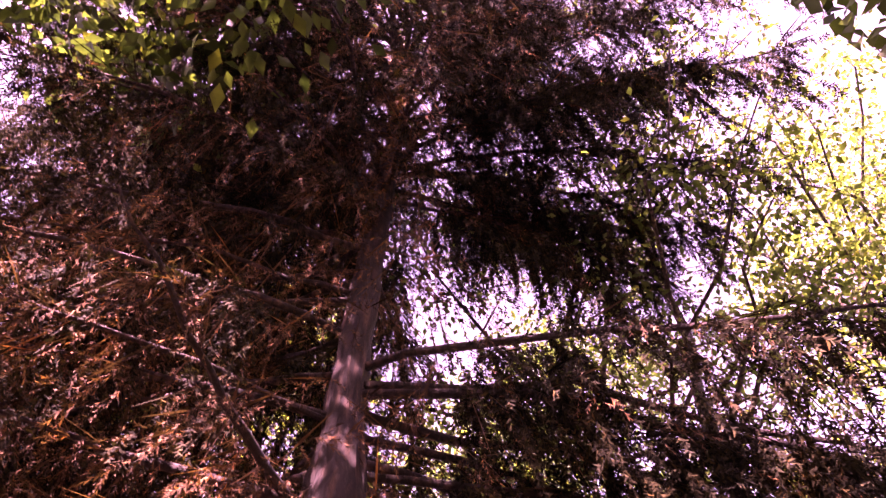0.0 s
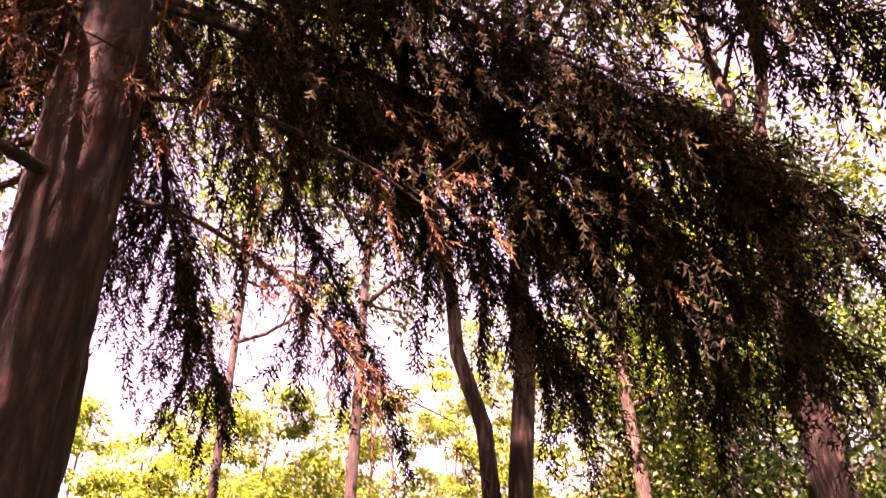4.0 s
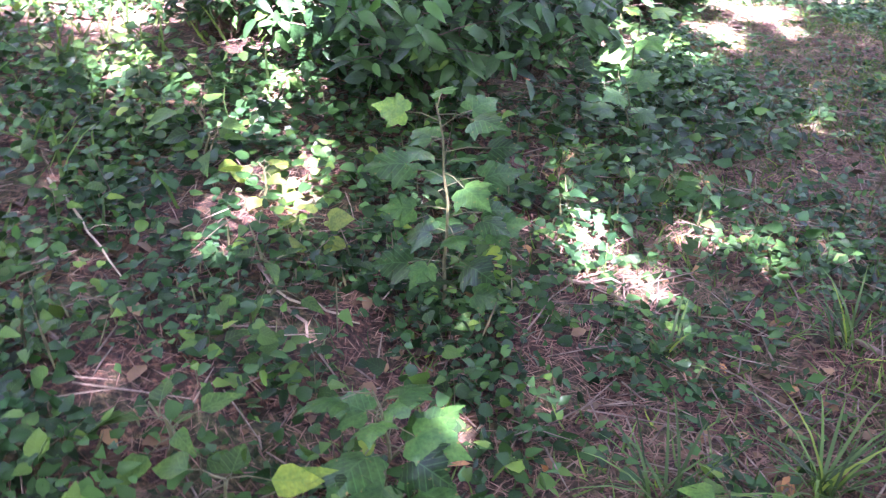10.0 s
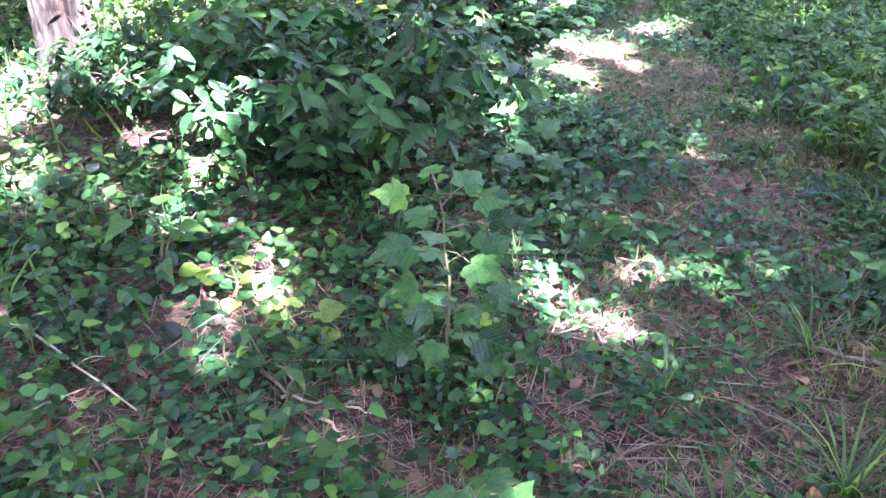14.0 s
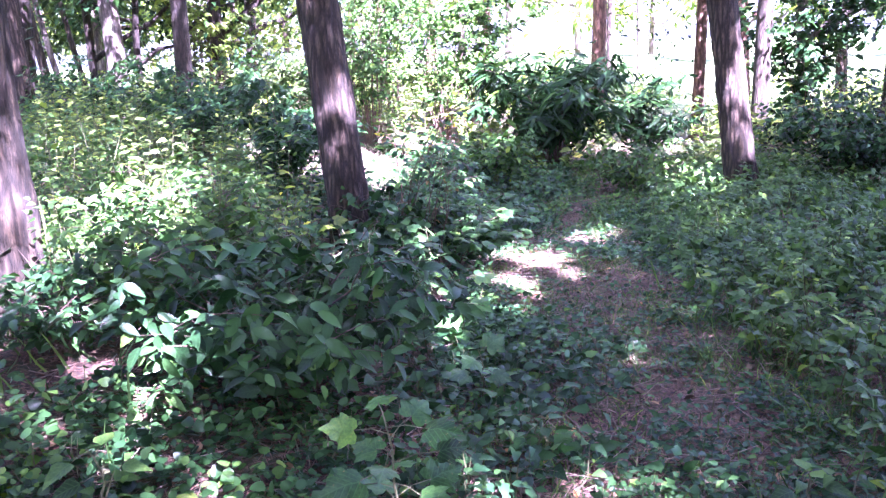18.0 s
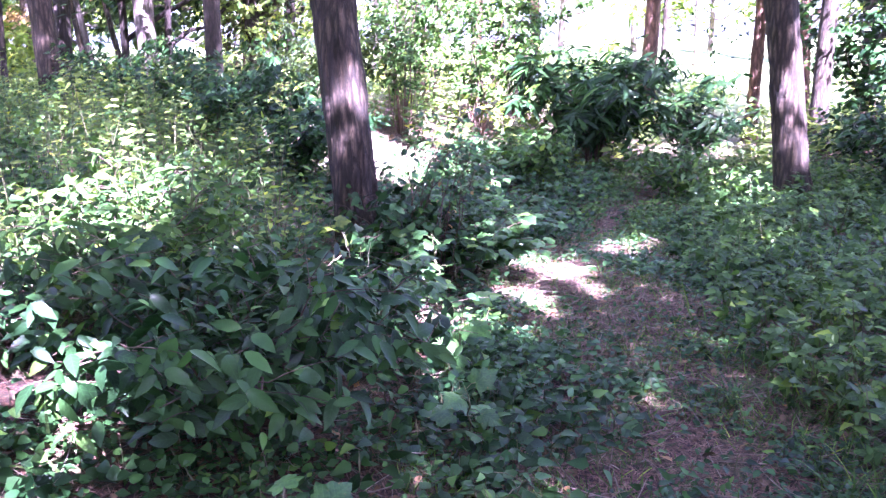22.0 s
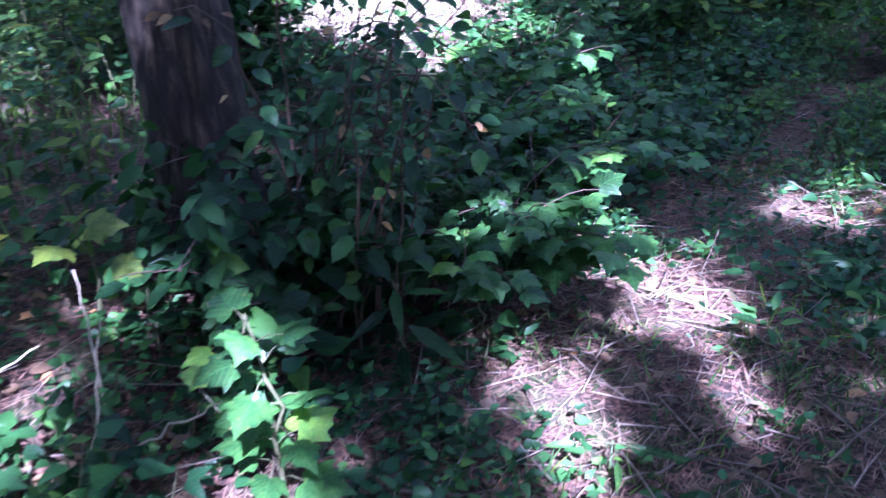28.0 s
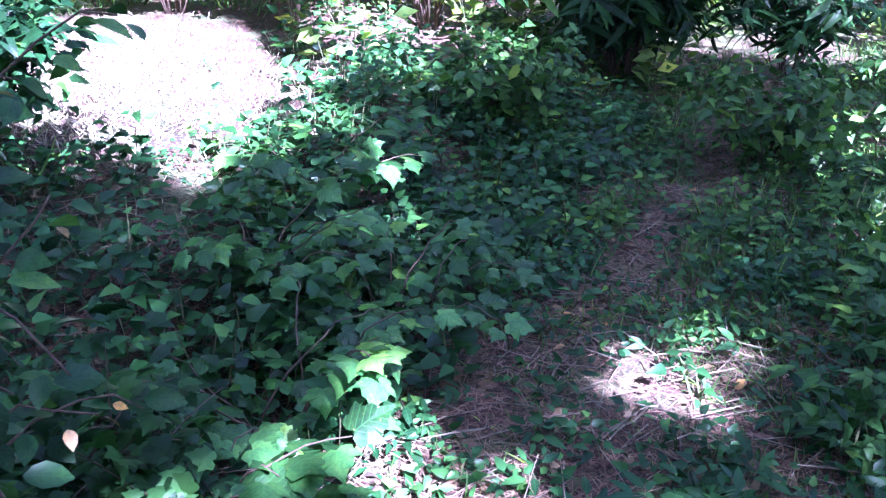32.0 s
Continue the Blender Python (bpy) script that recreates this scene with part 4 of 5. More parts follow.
def weeds(name, label, rng, xy, height, shape, leaf, per, mat, lean=0.22, rise=0.25, low=0.25, stalk=0.03, category="undergrowth", width=1.0, pair=False):
    """Upright herbs: a thin stem with leaves round it from low to the top."""
    x, y = xy
    n = len(x)
    foot = np.stack([x, y, land(x, y) - 0.01], -1)
    h = rng.uniform(*height, n)
    axis = unit(np.concatenate([rng.normal(0, lean, (n, 2)), np.ones((n, 1))], 1))
    stems = leaves(SPRAY, foot, axis, rng.normal(0, 1, (n, 3)), h * 1.02, 0.03, 0.03)
    k = low + (1 - low) * (np.arange(per) + rng.uniform(0.2, 0.8, (n, per))) / per
    a = (np.arange(per) * (math.pi + 0.35 if pair else 2.4))[None] + rng.uniform(0, 6.28, (n, 1)) + rng.normal(0, 0.3, (n, per))
    way = np.stack([np.cos(a), np.sin(a), rng.normal(rise, 0.28, (n, per))], -1)
    base = foot[:, None] + axis[:, None] * (h[:, None] * k)[..., None] + way * stalk
    up = unit(np.array([0.2, -0.45, 1.0]) + rng.normal(0, 0.45, (n, per, 3)))
    s = rng.uniform(leaf * 0.55, leaf * 1.25, (n, per)) * (1.1 - 0.35 * k)
    f = leaves(shape, base.reshape(-1, 3), way.reshape(-1, 3), up.reshape(-1, 3), s.ravel(), s.ravel() * width)
    put(name, mesh_of(name, *join([f])[:2], mat, f[2]), label=label, category=category, kind="stuff")
    put(name + "_stems", mesh_of(name + "_stems", *stems[:2], STEM), label="thin green stems of " + label, category=category, kind="stuff")


def cover(name, label, rng, xy, lift, shape, leaf, mat, tilt=0.65, category="ground cover"):
    """Creeping leaves held close over the ground."""
    x, y = xy
    n = len(x)
    a = rng.uniform(0, 6.28, n)
    base = np.stack([x, y, land(x, y) + rng.uniform(*lift, n)], -1)
    way = np.stack([np.cos(a), np.sin(a), rng.normal(0.05, 0.25, n)], -1)
    up = unit(land_normal(x, y) + np.array([0.1, -0.25, 0]) + rng.normal(0, tilt, (n, 3)))
    v, f, u = leaves(shape, base, way, up, rng.uniform(leaf * 0.5, leaf * 1.3, n))
    put(name, mesh_of(name, v, f, mat, u), label=label, category=category, kind="stuff")


def grass(name, label, rng, xy, length, width, mat, spread=0.5, category="grass"):
    x, y = xy
    n = len(x)
    base = np.stack([x, y, land(x, y) - 0.01], -1)
    way = np.concatenate([rng.normal(0, spread, (n, 2)), np.ones((n, 1))], 1)
    v, f, u = leaves(BLADE, base, way, rng.normal(0, 1, (n, 3)) + np.array([0, 0, 0.5]), rng.uniform(*length, n), width)
    put(name, mesh_of(name, v, f, mat, u), label=label, category=category, kind="stuff")


BARE = [(-1.5, 7.0, 0.16), (-1.19, 6.62, 0.3), (-1.42, 6.02, 0.26), (-1.06, 6.2, 0.16), (-1.9, 5.4, 0.26), (-1.94, 4.64, 0.16), (-0.75, 7.5, 0.2), (-1.69, 3.06, 0.16), (-1.44, 2.84, 0.14), (-2.4, 2.65, 0.16), (-0.68, 8.45, 0.13), (-0.5, 8.9, 0.13), (-0.4, 9.35, 0.12)]


def bare(x, y):
    """Falls to a tenth over the trodden spots of needles, where little grows."""
    keep = np.ones_like(x)
    for cx, cy, r in BARE:
        keep = np.minimum(keep, smooth(np.hypot(x - cx, y - cy), r * 0.6, r * 1.3))
    return 0.1 + 0.9 * keep


def undergrowth():
    r = np.random.default_rng(40)
    # creeping leaves on the bank, thick by the start of the path
    bank = lambda x, y, o: smooth(-o, 0.3, 0.8) * np.clip(patchy(x, y, 0.22, 1) * 3.2 - 1.35, 0.04, 1)
    cover("ground_ivy", "dark green creeping ivy over brown litter", r, sow(r, (-5.0, -1.2, 0.6, 5.6), 1900, bank), (0.01, 0.09), ROUND, 0.033, L_MID)
    cover("ground_ivy", "broad creeping leaves on the low bank", r, sow(r, (-4.6, -1.4, 0.2, 5.4), 190, bank), (0.05, 0.16), HEART, 0.036, L_OVAL)
    weeds("low_herbs", "small upright herbs among the ivy", r, sow(r, (-4.4, -1.5, 0.6, 5.4), 75, bank), (0.06, 0.2), OVATE, 0.046, 6, L_OVAL, pair=True)
    mat_ = lambda x, y, o: smooth(0.62 - np.abs(o + 0.42), 0.0, 0.3) * np.clip(patchy(x, y, 0.5, 2) * 2.4 - 0.5, 0, 1) * smooth(y, 2.9, 3.4) * (1 - smooth(y, 4.4, 5.2))
    weeds("low_herbs", "low dark herbs beside the trodden path", r, sow(r, (-2.4, -0.8, 2.0, 5.4), 120, mat_), (0.06, 0.2), OVATE, 0.075, 6, L_MID, rise=0.1)
    path = lambda x, y, o: np.clip(patchy(x, y, 0.25, 3) * 2.3 - 0.65 + 0.12 * (1 - smooth(y, 3.2, 4.2)), 0.06, 1) * (1 - 0.75 * smooth(y, 3.2, 4.2) * (1 - 0.6 * smooth(y, 6.7, 7.6)) * smooth(0.5 - 0.18 * smooth(y, 6.5, 7.5) - np.abs(o + 0.1), 0, 0.25)) * bare(x, y)
    cover("path_herbs", "small green herbs scattered on the path", r, sow(r, (-3.0, 2.2, 0.8, 10), 1350, path), (0.005, 0.05), SIMPLE, 0.04, L_MID, 0.45)
    weeds("path_herbs", "tiny upright herbs on the path", r, sow(r, (-2.6, 1.8, 0.8, 9), 190, path), (0.03, 0.11), OVATE, 0.045, 6, L_MID, pair=True)
    low = lambda x, y, o: smooth(y, 5.6, 6.4) * np.clip(patchy(x, y, 0.35, 15) * 2.4 - 0.75, 0.03, 1) * smooth(1.4 - np.abs(o - 0.3), 0, 0.4) * (0.25 + 0.75 * smooth(np.abs(o + 0.15), 0.12, 0.45)) * bare(x, y)
    weeds("path_herbs", "dark lance-leaved herbs low on the path", r, sow(r, (-2.0, 1.6, 5.4, 10), 110, low), (0.04, 0.13), LANCE, 0.075, 9, L_MID, rise=0.35, width=1.5)
    weeds("path_herbs", "clump of low dark herbs spreading over the path edge", r, (r.normal(-1.52, 0.22, 170), r.normal(4.62, 0.26, 170)), (0.05, 0.18), OVATE, 0.06, 8, L_MID, pair=True)
    cover("ground_ivy", "creeping ivy at the foot of the forked tree", r, (r.normal(-2.9, 0.4, 900), r.normal(2.9, 0.35, 900)), (0.01, 0.1), ROUND, 0.04, L_MID)
    # waist-low weeds right of the path
    right = lambda x, y, o: smooth(o, 0.42, 0.75) * np.clip(patchy(x, y, 0.6, 4) * 1.9 - 0.1, 0.1, 1)
    weeds("right_weeds", "leafy green weeds along the path", r, sow(r, (-1.3, 4.6, 0.6, 9.8), 80, right), (0.08, 0.36), TRIFOIL, 0.125, 6, L_OVAL, pair=True)
    weeds("right_weeds", "taller bright weeds along the path", r, sow(r, (-0.8, 4.2, 2.0, 9.6), 14, right), (0.25, 0.46), TRIFOIL, 0.12, 8, L_OVAL)
    # tall sunlit weeds on the left
    left = lambda x, y, o: smooth(-o - 0.9 * smooth(y, 6.2, 7.0), 1.4, 2.0) * smooth(y - 0.25 * (-2.5 - x), 3.4, 4.4) * np.clip(patchy(x, y, 0.8, 5) * 1.7 - 0.15, 0.1, 1)
    weeds("tall_weeds", "tall pale green weeds on the bank", r, sow(r, (-8.5, -2.1, 3.4, 12.5), 38, left), (0.3, 0.75), OVATE, 0.058, 18, L_OVAL, pair=True)
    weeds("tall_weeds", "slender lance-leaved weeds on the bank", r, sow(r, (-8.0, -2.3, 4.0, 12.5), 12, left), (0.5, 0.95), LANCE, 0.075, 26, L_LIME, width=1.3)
    # between the leaning tree and the dark shrub
    mid = lambda x, y, o: (1 - 0.65 * smooth(-x, 1.95, 2.25)) * smooth(-o, 0.35, 0.8) * smooth(y, 6.7, 7.4) * np.clip(patchy(x, y, 0.6, 6) * 1.7, 0.15, 1)
    weeds("bank_herbs", "shaded blue-green herbs on the bank", r, sow(r, (-4.2, -0.4, 6.6, 10.8), 170, mid), (0.08, 0.34), OVATE, 0.08, 8, L_MID)
    weeds("bank_herbs", "leafy herbs at the foot of the leaning tree", r, sow(r, (-4.6, -1.8, 4.4, 7.6), 60, lambda x, y, o: smooth(-o, 0.75, 1.2) * np.clip(patchy(x, y, 0.5, 7) * 1.9 - 0.3, 0.05, 1) * bare(x, y)), (0.1, 0.32), OVATE, 0.08, 7, L_MID)
    # grass
    lawn = lambda x, y, o: smooth(-x, 2.5, 3.6) * np.clip(patchy(x, y, 1.2, 8) * 1.5 + 0.1, 0.2, 1)
    grass("lawn_grass", "uncut grass in the glade", r, sow(r, (-14, -2.5, 0, 12), 330, lawn), (0.09, 0.25), 0.011, L_GRASS, 0.6)
    verge = lambda x, y, o: np.clip(patchy(x, y, 0.45, 9) * 2.2 - 0.6, 0.08, 1) * (1 - 0.4 * smooth(0.35 - np.abs(o), 0, 0.2)) * smooth(o, -1.0, -0.5) * bare(x, y)
    grass("path_grass", "short grass tufts along the path", r, sow(r, (-3.0, 2.2, 0.6, 12), 2300, verge), (0.03, 0.1), 0.006, L_GRASS, 0.8)
    worn = lambda x, y, o: smooth(0.5 - np.abs(o - 0.1), 0, 0.25) * np.clip(patchy(x, y, 0.3, 20) * 2.4 - 0.7, 0.03, 1) * bare(x, y)
    grass("path_grass", "thin yellow-green grass on the trodden path", r, sow(r, (-1.8, -0.2, 3.8, 8.2), 1500, worn), (0.02, 0.075), 0.006, L_GRASS, 0.9)
    tuft = lambda x, y, o: smooth(0.6 - np.abs(o - 0.95), 0, 0.4) * np.clip(patchy(x, y, 0.4, 10) * 3 - 1.8, 0, 1)
    grass("verge_grass", "longer pale grass beside the path", r, sow(r, (-1.8, 2.5, 1.2, 12.5), 520, tuft), (0.12, 0.28), 0.007, L_GRASS, 0.4)
    # the sun's glare on the clearing is put into this grass's straw colour
    grass("glare_grass", "short grass coloured pale straw for the glare of full sun", r, (r.normal(-3.1, 0.5, 6000), r.normal(9.3, 0.6, 6000)), (0.03, 0.1), 0.007, STRAW, 0.9)
    # the far end of the path, overgrown but for a narrow strip
    end = lambda x, y, o: smooth(y, 7.6, 8.3) * np.clip(patchy(x, y, 0.4, 16) * 2.0 - 0.3, 0.1, 1) * bare(x, y) * smooth(np.abs(x + 0.95 - 0.42 * (y - 7.8)), 0.05, 0.25)
    weeds("path_herbs", "small leafy herbs crowding the far end of the path", r, sow(r, (-1.6, 2.2, 7.4, 12.5), 130, end), (0.05, 0.18), OVATE, 0.06, 7, L_OVAL, pair=True)
    grass("path_grass", "soft green grass at the far end of the path", r, sow(r, (-1.4, 2.0, 7.6, 13), 420, end), (0.08, 0.22), 0.006, L_GRASS, 0.5)
    weeds("bank_herbs", "thin green weeds along the rim of the sunny clearing", r, sow(r, (-4.0, -1.9, 8.0, 10.0), 26, lambda x, y, o: np.clip(patchy(x, y, 0.25, 18) * 2.4 - 0.9, 0, 1)), (0.06, 0.26), OVATE, 0.06, 8, L_OVAL, pair=True)
    # rough growth further off
    far = lambda x, y, o: smooth(np.hypot(x, y), 9.5, 12) * np.clip(patchy(x, y, 1.5, 11) * 1.5 - 0.1, 0.1, 1) * smooth(np.abs(o), 0.3, 0.9)
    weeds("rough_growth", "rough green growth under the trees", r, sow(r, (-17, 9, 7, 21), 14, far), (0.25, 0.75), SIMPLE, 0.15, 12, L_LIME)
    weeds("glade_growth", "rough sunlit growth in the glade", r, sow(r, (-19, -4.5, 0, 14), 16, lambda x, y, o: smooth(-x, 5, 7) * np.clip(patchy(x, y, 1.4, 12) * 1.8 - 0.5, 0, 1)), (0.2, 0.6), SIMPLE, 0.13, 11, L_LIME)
    # thin growth behind the start and beyond the right of the path
    back = lambda x, y, o: np.clip(patchy(x, y, 0.8, 13) * 1.8 - 0.4, 0.05, 1) * (1 - smooth(-y, 3, 6))
    weeds("right_weeds", "scattered weeds behind the start of the path", r, sow(r, (-4.5, 6, -6, 0.6), 26, back), (0.08, 0.3), OVATE, 0.07, 7, L_MID)
    cover("ground_ivy", "creeping leaves under the trees", r, sow(r, (-5.0, 6, -6, 0.6), 160, back), (0.01, 0.06), SIMPLE, 0.05, L_MID)
    weeds("right_weeds", "weeds under the trees beyond the path", r, sow(r, (4.0, 9, -2, 11), 22, lambda x, y, o: np.clip(patchy(x, y, 0.9, 14) * 1.7 - 0.2, 0.05, 1)), (0.1, 0.35), OVATE, 0.08, 7, L_MID)


undergrowth()


def shrub(name, x, y, height, reach, label, seed, mat, shape, leaf, count, stems=12, category="shrub", up=0.8, lean=(0, 0), droop=-0.4):
    """A many-stemmed bush with leaves along its outer twigs."""
    rng = np.random.default_rng(seed)
    foot = on_land(x, y, -0.03)
    ob = thing(name, foot, label, category)
    spots, ways, pieces = [], [], []
    for k in range(stems):
        a = k * 2.4 + rng.normal(0, 0.3)
        out = reach * math.sqrt(rng.uniform(0.08, 1))
        end = np.array([math.cos(a) * out + lean[0], math.sin(a) * out + lean[1], height * rng.uniform(0.55, 1.0) * (1.08 - 0.35 * (out / reach) ** 2)])
        p = curve_points((0.05 * math.cos(a), 0.05 * math.sin(a), 0), end, (-0.12 * end[0], -0.12 * end[1], 0.12 * height), 9, 0.02, rng)
        put("stem", mesh_of("stem", *tube(p, np.linspace(0.006, 0.002, 9), 5)[:2], SHRUB_STEM), ob)
        for m in range(6):
            at = p[rng.integers(2, 9)]
            w = unit(np.array([rng.normal(0, 1) + 0.4 * math.cos(a), rng.normal(0, 1) + 0.4 * math.sin(a), rng.uniform(-0.1, 0.7)]))
            q = curve_points(at, at + w * (0.08 + 0.3 * reach) * rng.uniform(0.5, 1.1), (0, 0, 0.01), 5)
            pieces.append(tube(q, np.linspace(0.0022, 0.001, 5), 3, caps=False))
            for c in q[1:]:
                spots.append(c)
                ways.append(w)
        for q in p[3:]:
            spots.append(q)
            ways.append(unit(q - p[0]))
    put("twig_spray", mesh_of("twig_spray", *join(pieces)[:2], SHRUB_STEM), ob, kind="stuff")
    spots, ways = np.array(spots), np.array(ways)
    i = rng.integers(0, len(spots), count)
    base = spots[i] + rng.normal(0, 0.022, (count, 3)) * (0.6 + reach)
    base[:, 2] = np.maximum(base[:, 2], 0.05)
    a = rng.uniform(0, 6.28, count)
    way = np.stack([np.cos(a), np.sin(a), rng.normal(droop, 0.3, count)], -1) + ways[i] * 0.5
    upw = unit(np.array([0.15, -0.35, 1.0]) + ways[i] * up * np.array([1, 1, 0]) + rng.normal(0, 0.45, (count, 3)))
    big = leaf * rng.uniform(0.55, 1.3, count)
    v, f, u = leaves(shape, base, way, upw, big, big * rng.uniform(0.7, 1.0, count))
    put("foliage", mesh_of("foliage", v, f, mat, u), ob)
    return ob


shrub("dark_bush", -2.42, 3.5, 0.66, 0.64, "dense dark green bush of pointed hanging leaves on the bank", 1, L_MID, ELLIPTIC, 0.075, 2500, 30, droop=-0.5)
shrub("dark_bush", -2.15, 4.2, 0.5, 0.42, "low dark bush at the edge of the bank", 2, L_MID, ELLIPTIC, 0.06, 900, 16)
shrub("dark_bush", -3.05, 4.2, 0.65, 0.55, "leafy weed bush half in the sun", 3, L_OVAL, ELLIPTIC, 0.058, 1500, 18)
shrub("shade_bush", -3.35, 3.72, 0.42, 0.34, "low leafy bush at the foot of the forked tree", 22, L_MID, ELLIPTIC, 0.055, 700, 16)
shrub("sunny_bush", -3.2, 4.75, 0.75, 0.5, "leafy sunlit weed bush on the bank", 23, L_OVAL, ELLIPTIC, 0.06, 1300, 20)
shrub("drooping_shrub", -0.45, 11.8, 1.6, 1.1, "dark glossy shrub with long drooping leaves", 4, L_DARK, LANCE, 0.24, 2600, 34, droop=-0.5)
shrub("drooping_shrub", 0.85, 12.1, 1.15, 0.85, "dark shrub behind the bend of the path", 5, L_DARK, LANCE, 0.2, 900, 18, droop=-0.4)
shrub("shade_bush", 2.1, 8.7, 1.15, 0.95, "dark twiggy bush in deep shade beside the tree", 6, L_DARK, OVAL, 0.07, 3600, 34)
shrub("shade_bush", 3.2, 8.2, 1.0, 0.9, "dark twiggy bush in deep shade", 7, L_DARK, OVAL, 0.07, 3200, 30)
shrub("verge_bush", 1.9, 5.6, 0.75, 0.5, "broad-leaved green bush on the verge", 8, L_MID, OVATE, 0.1, 520, 12)
shrub("sunny_bush", 0.2, 9.9, 0.7, 0.6, "bright small-leaved bush by the path bend", 9, L_OVAL, OVATE, 0.08, 900, 16)
shrub("sapling_bush", -2.6, 12.6, 3.3, 1.1, "thin leafy saplings beyond the leaning tree", 10, L_OVAL, OVAL, 0.08, 2600, 20)
shrub("sapling_bush", -2.75, 10.9, 2.7, 0.95, "slender leafy saplings in dappled light", 20, L_OVAL, OVAL, 0.07, 3000, 22)
shrub("sapling_bush", -1.9, 11.6, 1.9, 0.8, "young leafy growth beside the dark shrub", 21, L_OVAL, OVAL, 0.07, 2200, 18)
shrub("sapling_bush", -5.2, 12.6, 3.2, 1.2, "leafy young trees between the trunks", 17, L_LIME, OVAL, 0.1, 2600, 20)
shrub("sapling_bush", -1.4, 13.5, 2.8, 1.0, "leafy young trees near the meadow", 18, L_OVAL, OVAL, 0.1, 2600, 20)
shrub("sapling_bush", -4.7, 13.2, 2.4, 1.0, "thin leafy saplings in the light", 12, L_LIME, OVAL, 0.08, 1500, 16)
shrub("sapling_bush", -1.3, 9.9, 0.6, 0.6, "feathery green bush on the bank", 13, L_OVAL, OVAL, 0.07, 1400, 16)
for x_, y_, h_, s_ in ((3.4, 13.0, 2.9, 51), (5.2, 12.2, 3.0, 52), (4.4, 10.4, 2.6, 53), (6.4, 10.6, 2.8, 54)):
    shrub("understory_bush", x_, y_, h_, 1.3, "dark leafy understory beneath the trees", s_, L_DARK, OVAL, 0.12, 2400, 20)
shrub("glade_bush", -5.6, 3.6, 0.6, 0.9, "dark rounded bush at the edge of the glade", 14, L_MID, OVATE, 0.1, 1700, 22)
shrub("glade_bush", -5.2, 3.5, 0.5, 0.65, "dark low bush in the grass", 15, L_DARK, OVATE, 0.1, 1000, 16)
for i, (b, d, h, rr, m) in enumerate(((45, 15, 1.5, 1.3, L_YELLOW), (40, 17, 1.6, 1.4, L_YELLOW), (36, 18, 1.5, 1.5, L_YELLOW), (33, 20, 1.5, 1.5, L_YELLOW), (55, 19, 1.3, 1.4, L_LIME), (62, 18, 1.2, 1.4, L_YELLOW), (68, 20, 1.4, 1.5, L_LIME), (28, 12, 1.1, 0.9, L_MID), (24, 9, 1.0, 0.8, L_MID), (20, 8, 1.0, 0.7, L_MID), (50, 14, 1.0, 1.0, L_CANOPY), (47, 19, 2.6, 1.4, L_CANOPY), (37.5, 21, 3.0, 1.4, L_LIME), (16, 11, 1.2, 0.9, L_CANOPY))):
    a = radians(b)
    shrub("glade_bush", -0.5 - math.sin(a) * d, 0.35 + math.cos(a) * d, h, rr, "bright yellow-green bush in the sunny glade" if m is L_YELLOW else "leafy green bush round the glade", 30 + i, m, OVATE, 0.075 if d < 12.5 else 0.14, 2600 if d < 12.5 else 1200, 14)


for i in range(13):
    a, d = radians(24 + 6.0 * i), 23 + (i * 5) % 6
    shrub("glade_bush", -0.5 - math.sin(a) * d, 0.35 + math.cos(a) * d, 3.6, 2.3, "tall leafy bush behind the glade", 200 + i, L_GLADE if i % 3 else L_CANOPY, OVATE, 0.26, 1500, 12)


# ---- single plants with leaves large enough to pick out ----
LEAF_MESHES = {}


def leaf_mesh(shape, mat):
    key = (len(shape[0]), shape[0][1][0], mat.name)
    if key not in LEAF_MESHES:
        LEAF_MESHES[key] = mesh_of("leaf", shape[0], shape[1], mat, shape[0][:, :2])
    return LEAF_MESHES[key]


def leaf_at(parent, base, way, up, size, shape, mat, label=""):
    y = Vector(way).normalized()
    x = y.cross(Vector(up)).normalized()
    z = x.cross(y)
    m = Matrix.Translation(base) @ Matrix((x, y, z)).transposed().to_4x4() @ Matrix.Diagonal((size, size, size, 1))
    return put("leaf", leaf_mesh(shape, mat), parent, label, at=m)


def sapling(x, y, height, count, leaf, label, seed, shape=MAPLE, mat=None, lean=(0.0, 0.0), low=0.2, name="sapling", stalk=0.05, face=(0.15, -0.35)):
    """A young plant: one wiry stem, stalked leaves in a spiral up it."""
    rng = np.random.default_rng(seed)
    ob = thing(name, on_land(x, y, -0.02), label, "plant")
    p = curve_points((0, 0, 0), (lean[0], lean[1], height), (0.02, 0.015, 0), 8, 0.006, rng)
    put("stem", mesh_of("stem", *tube(p, np.linspace(0.006, 0.002, 8), 6)[:2], STEM), ob)
    t = np.linspace(0, 1, 8)
    for k in range(count):
        h = low + (1 - low) * (k + rng.uniform(0.2, 0.8)) / count
        q = Vector([float(np.interp(h, t, p[:, i])) for i in range(3)])
        a = k * 2.4 + rng.normal(0, 0.25)
        w = Vector((math.cos(a), math.sin(a), rng.normal(0.0, 0.2)))
        size = leaf * rng.uniform(0.75, 1.2) * (1.1 - 0.15 * h)
        tip = q + w * stalk * rng.uniform(0.7, 1.6)
        stem = put("stalk", mesh_of("stalk", *tube([q, (q + tip) / 2 + Vector((0, 0, 0.008)), tip], [0.0017, 0.0014, 0.0012], 4)[:2], STEM), ob)
        leaf_at(stem, tip, w, Vector((face[0] + rng.normal(0, 0.38), face[1] + rng.normal(0, 0.38), 1)), size, shape, mat or L_MAPLE)
    return ob


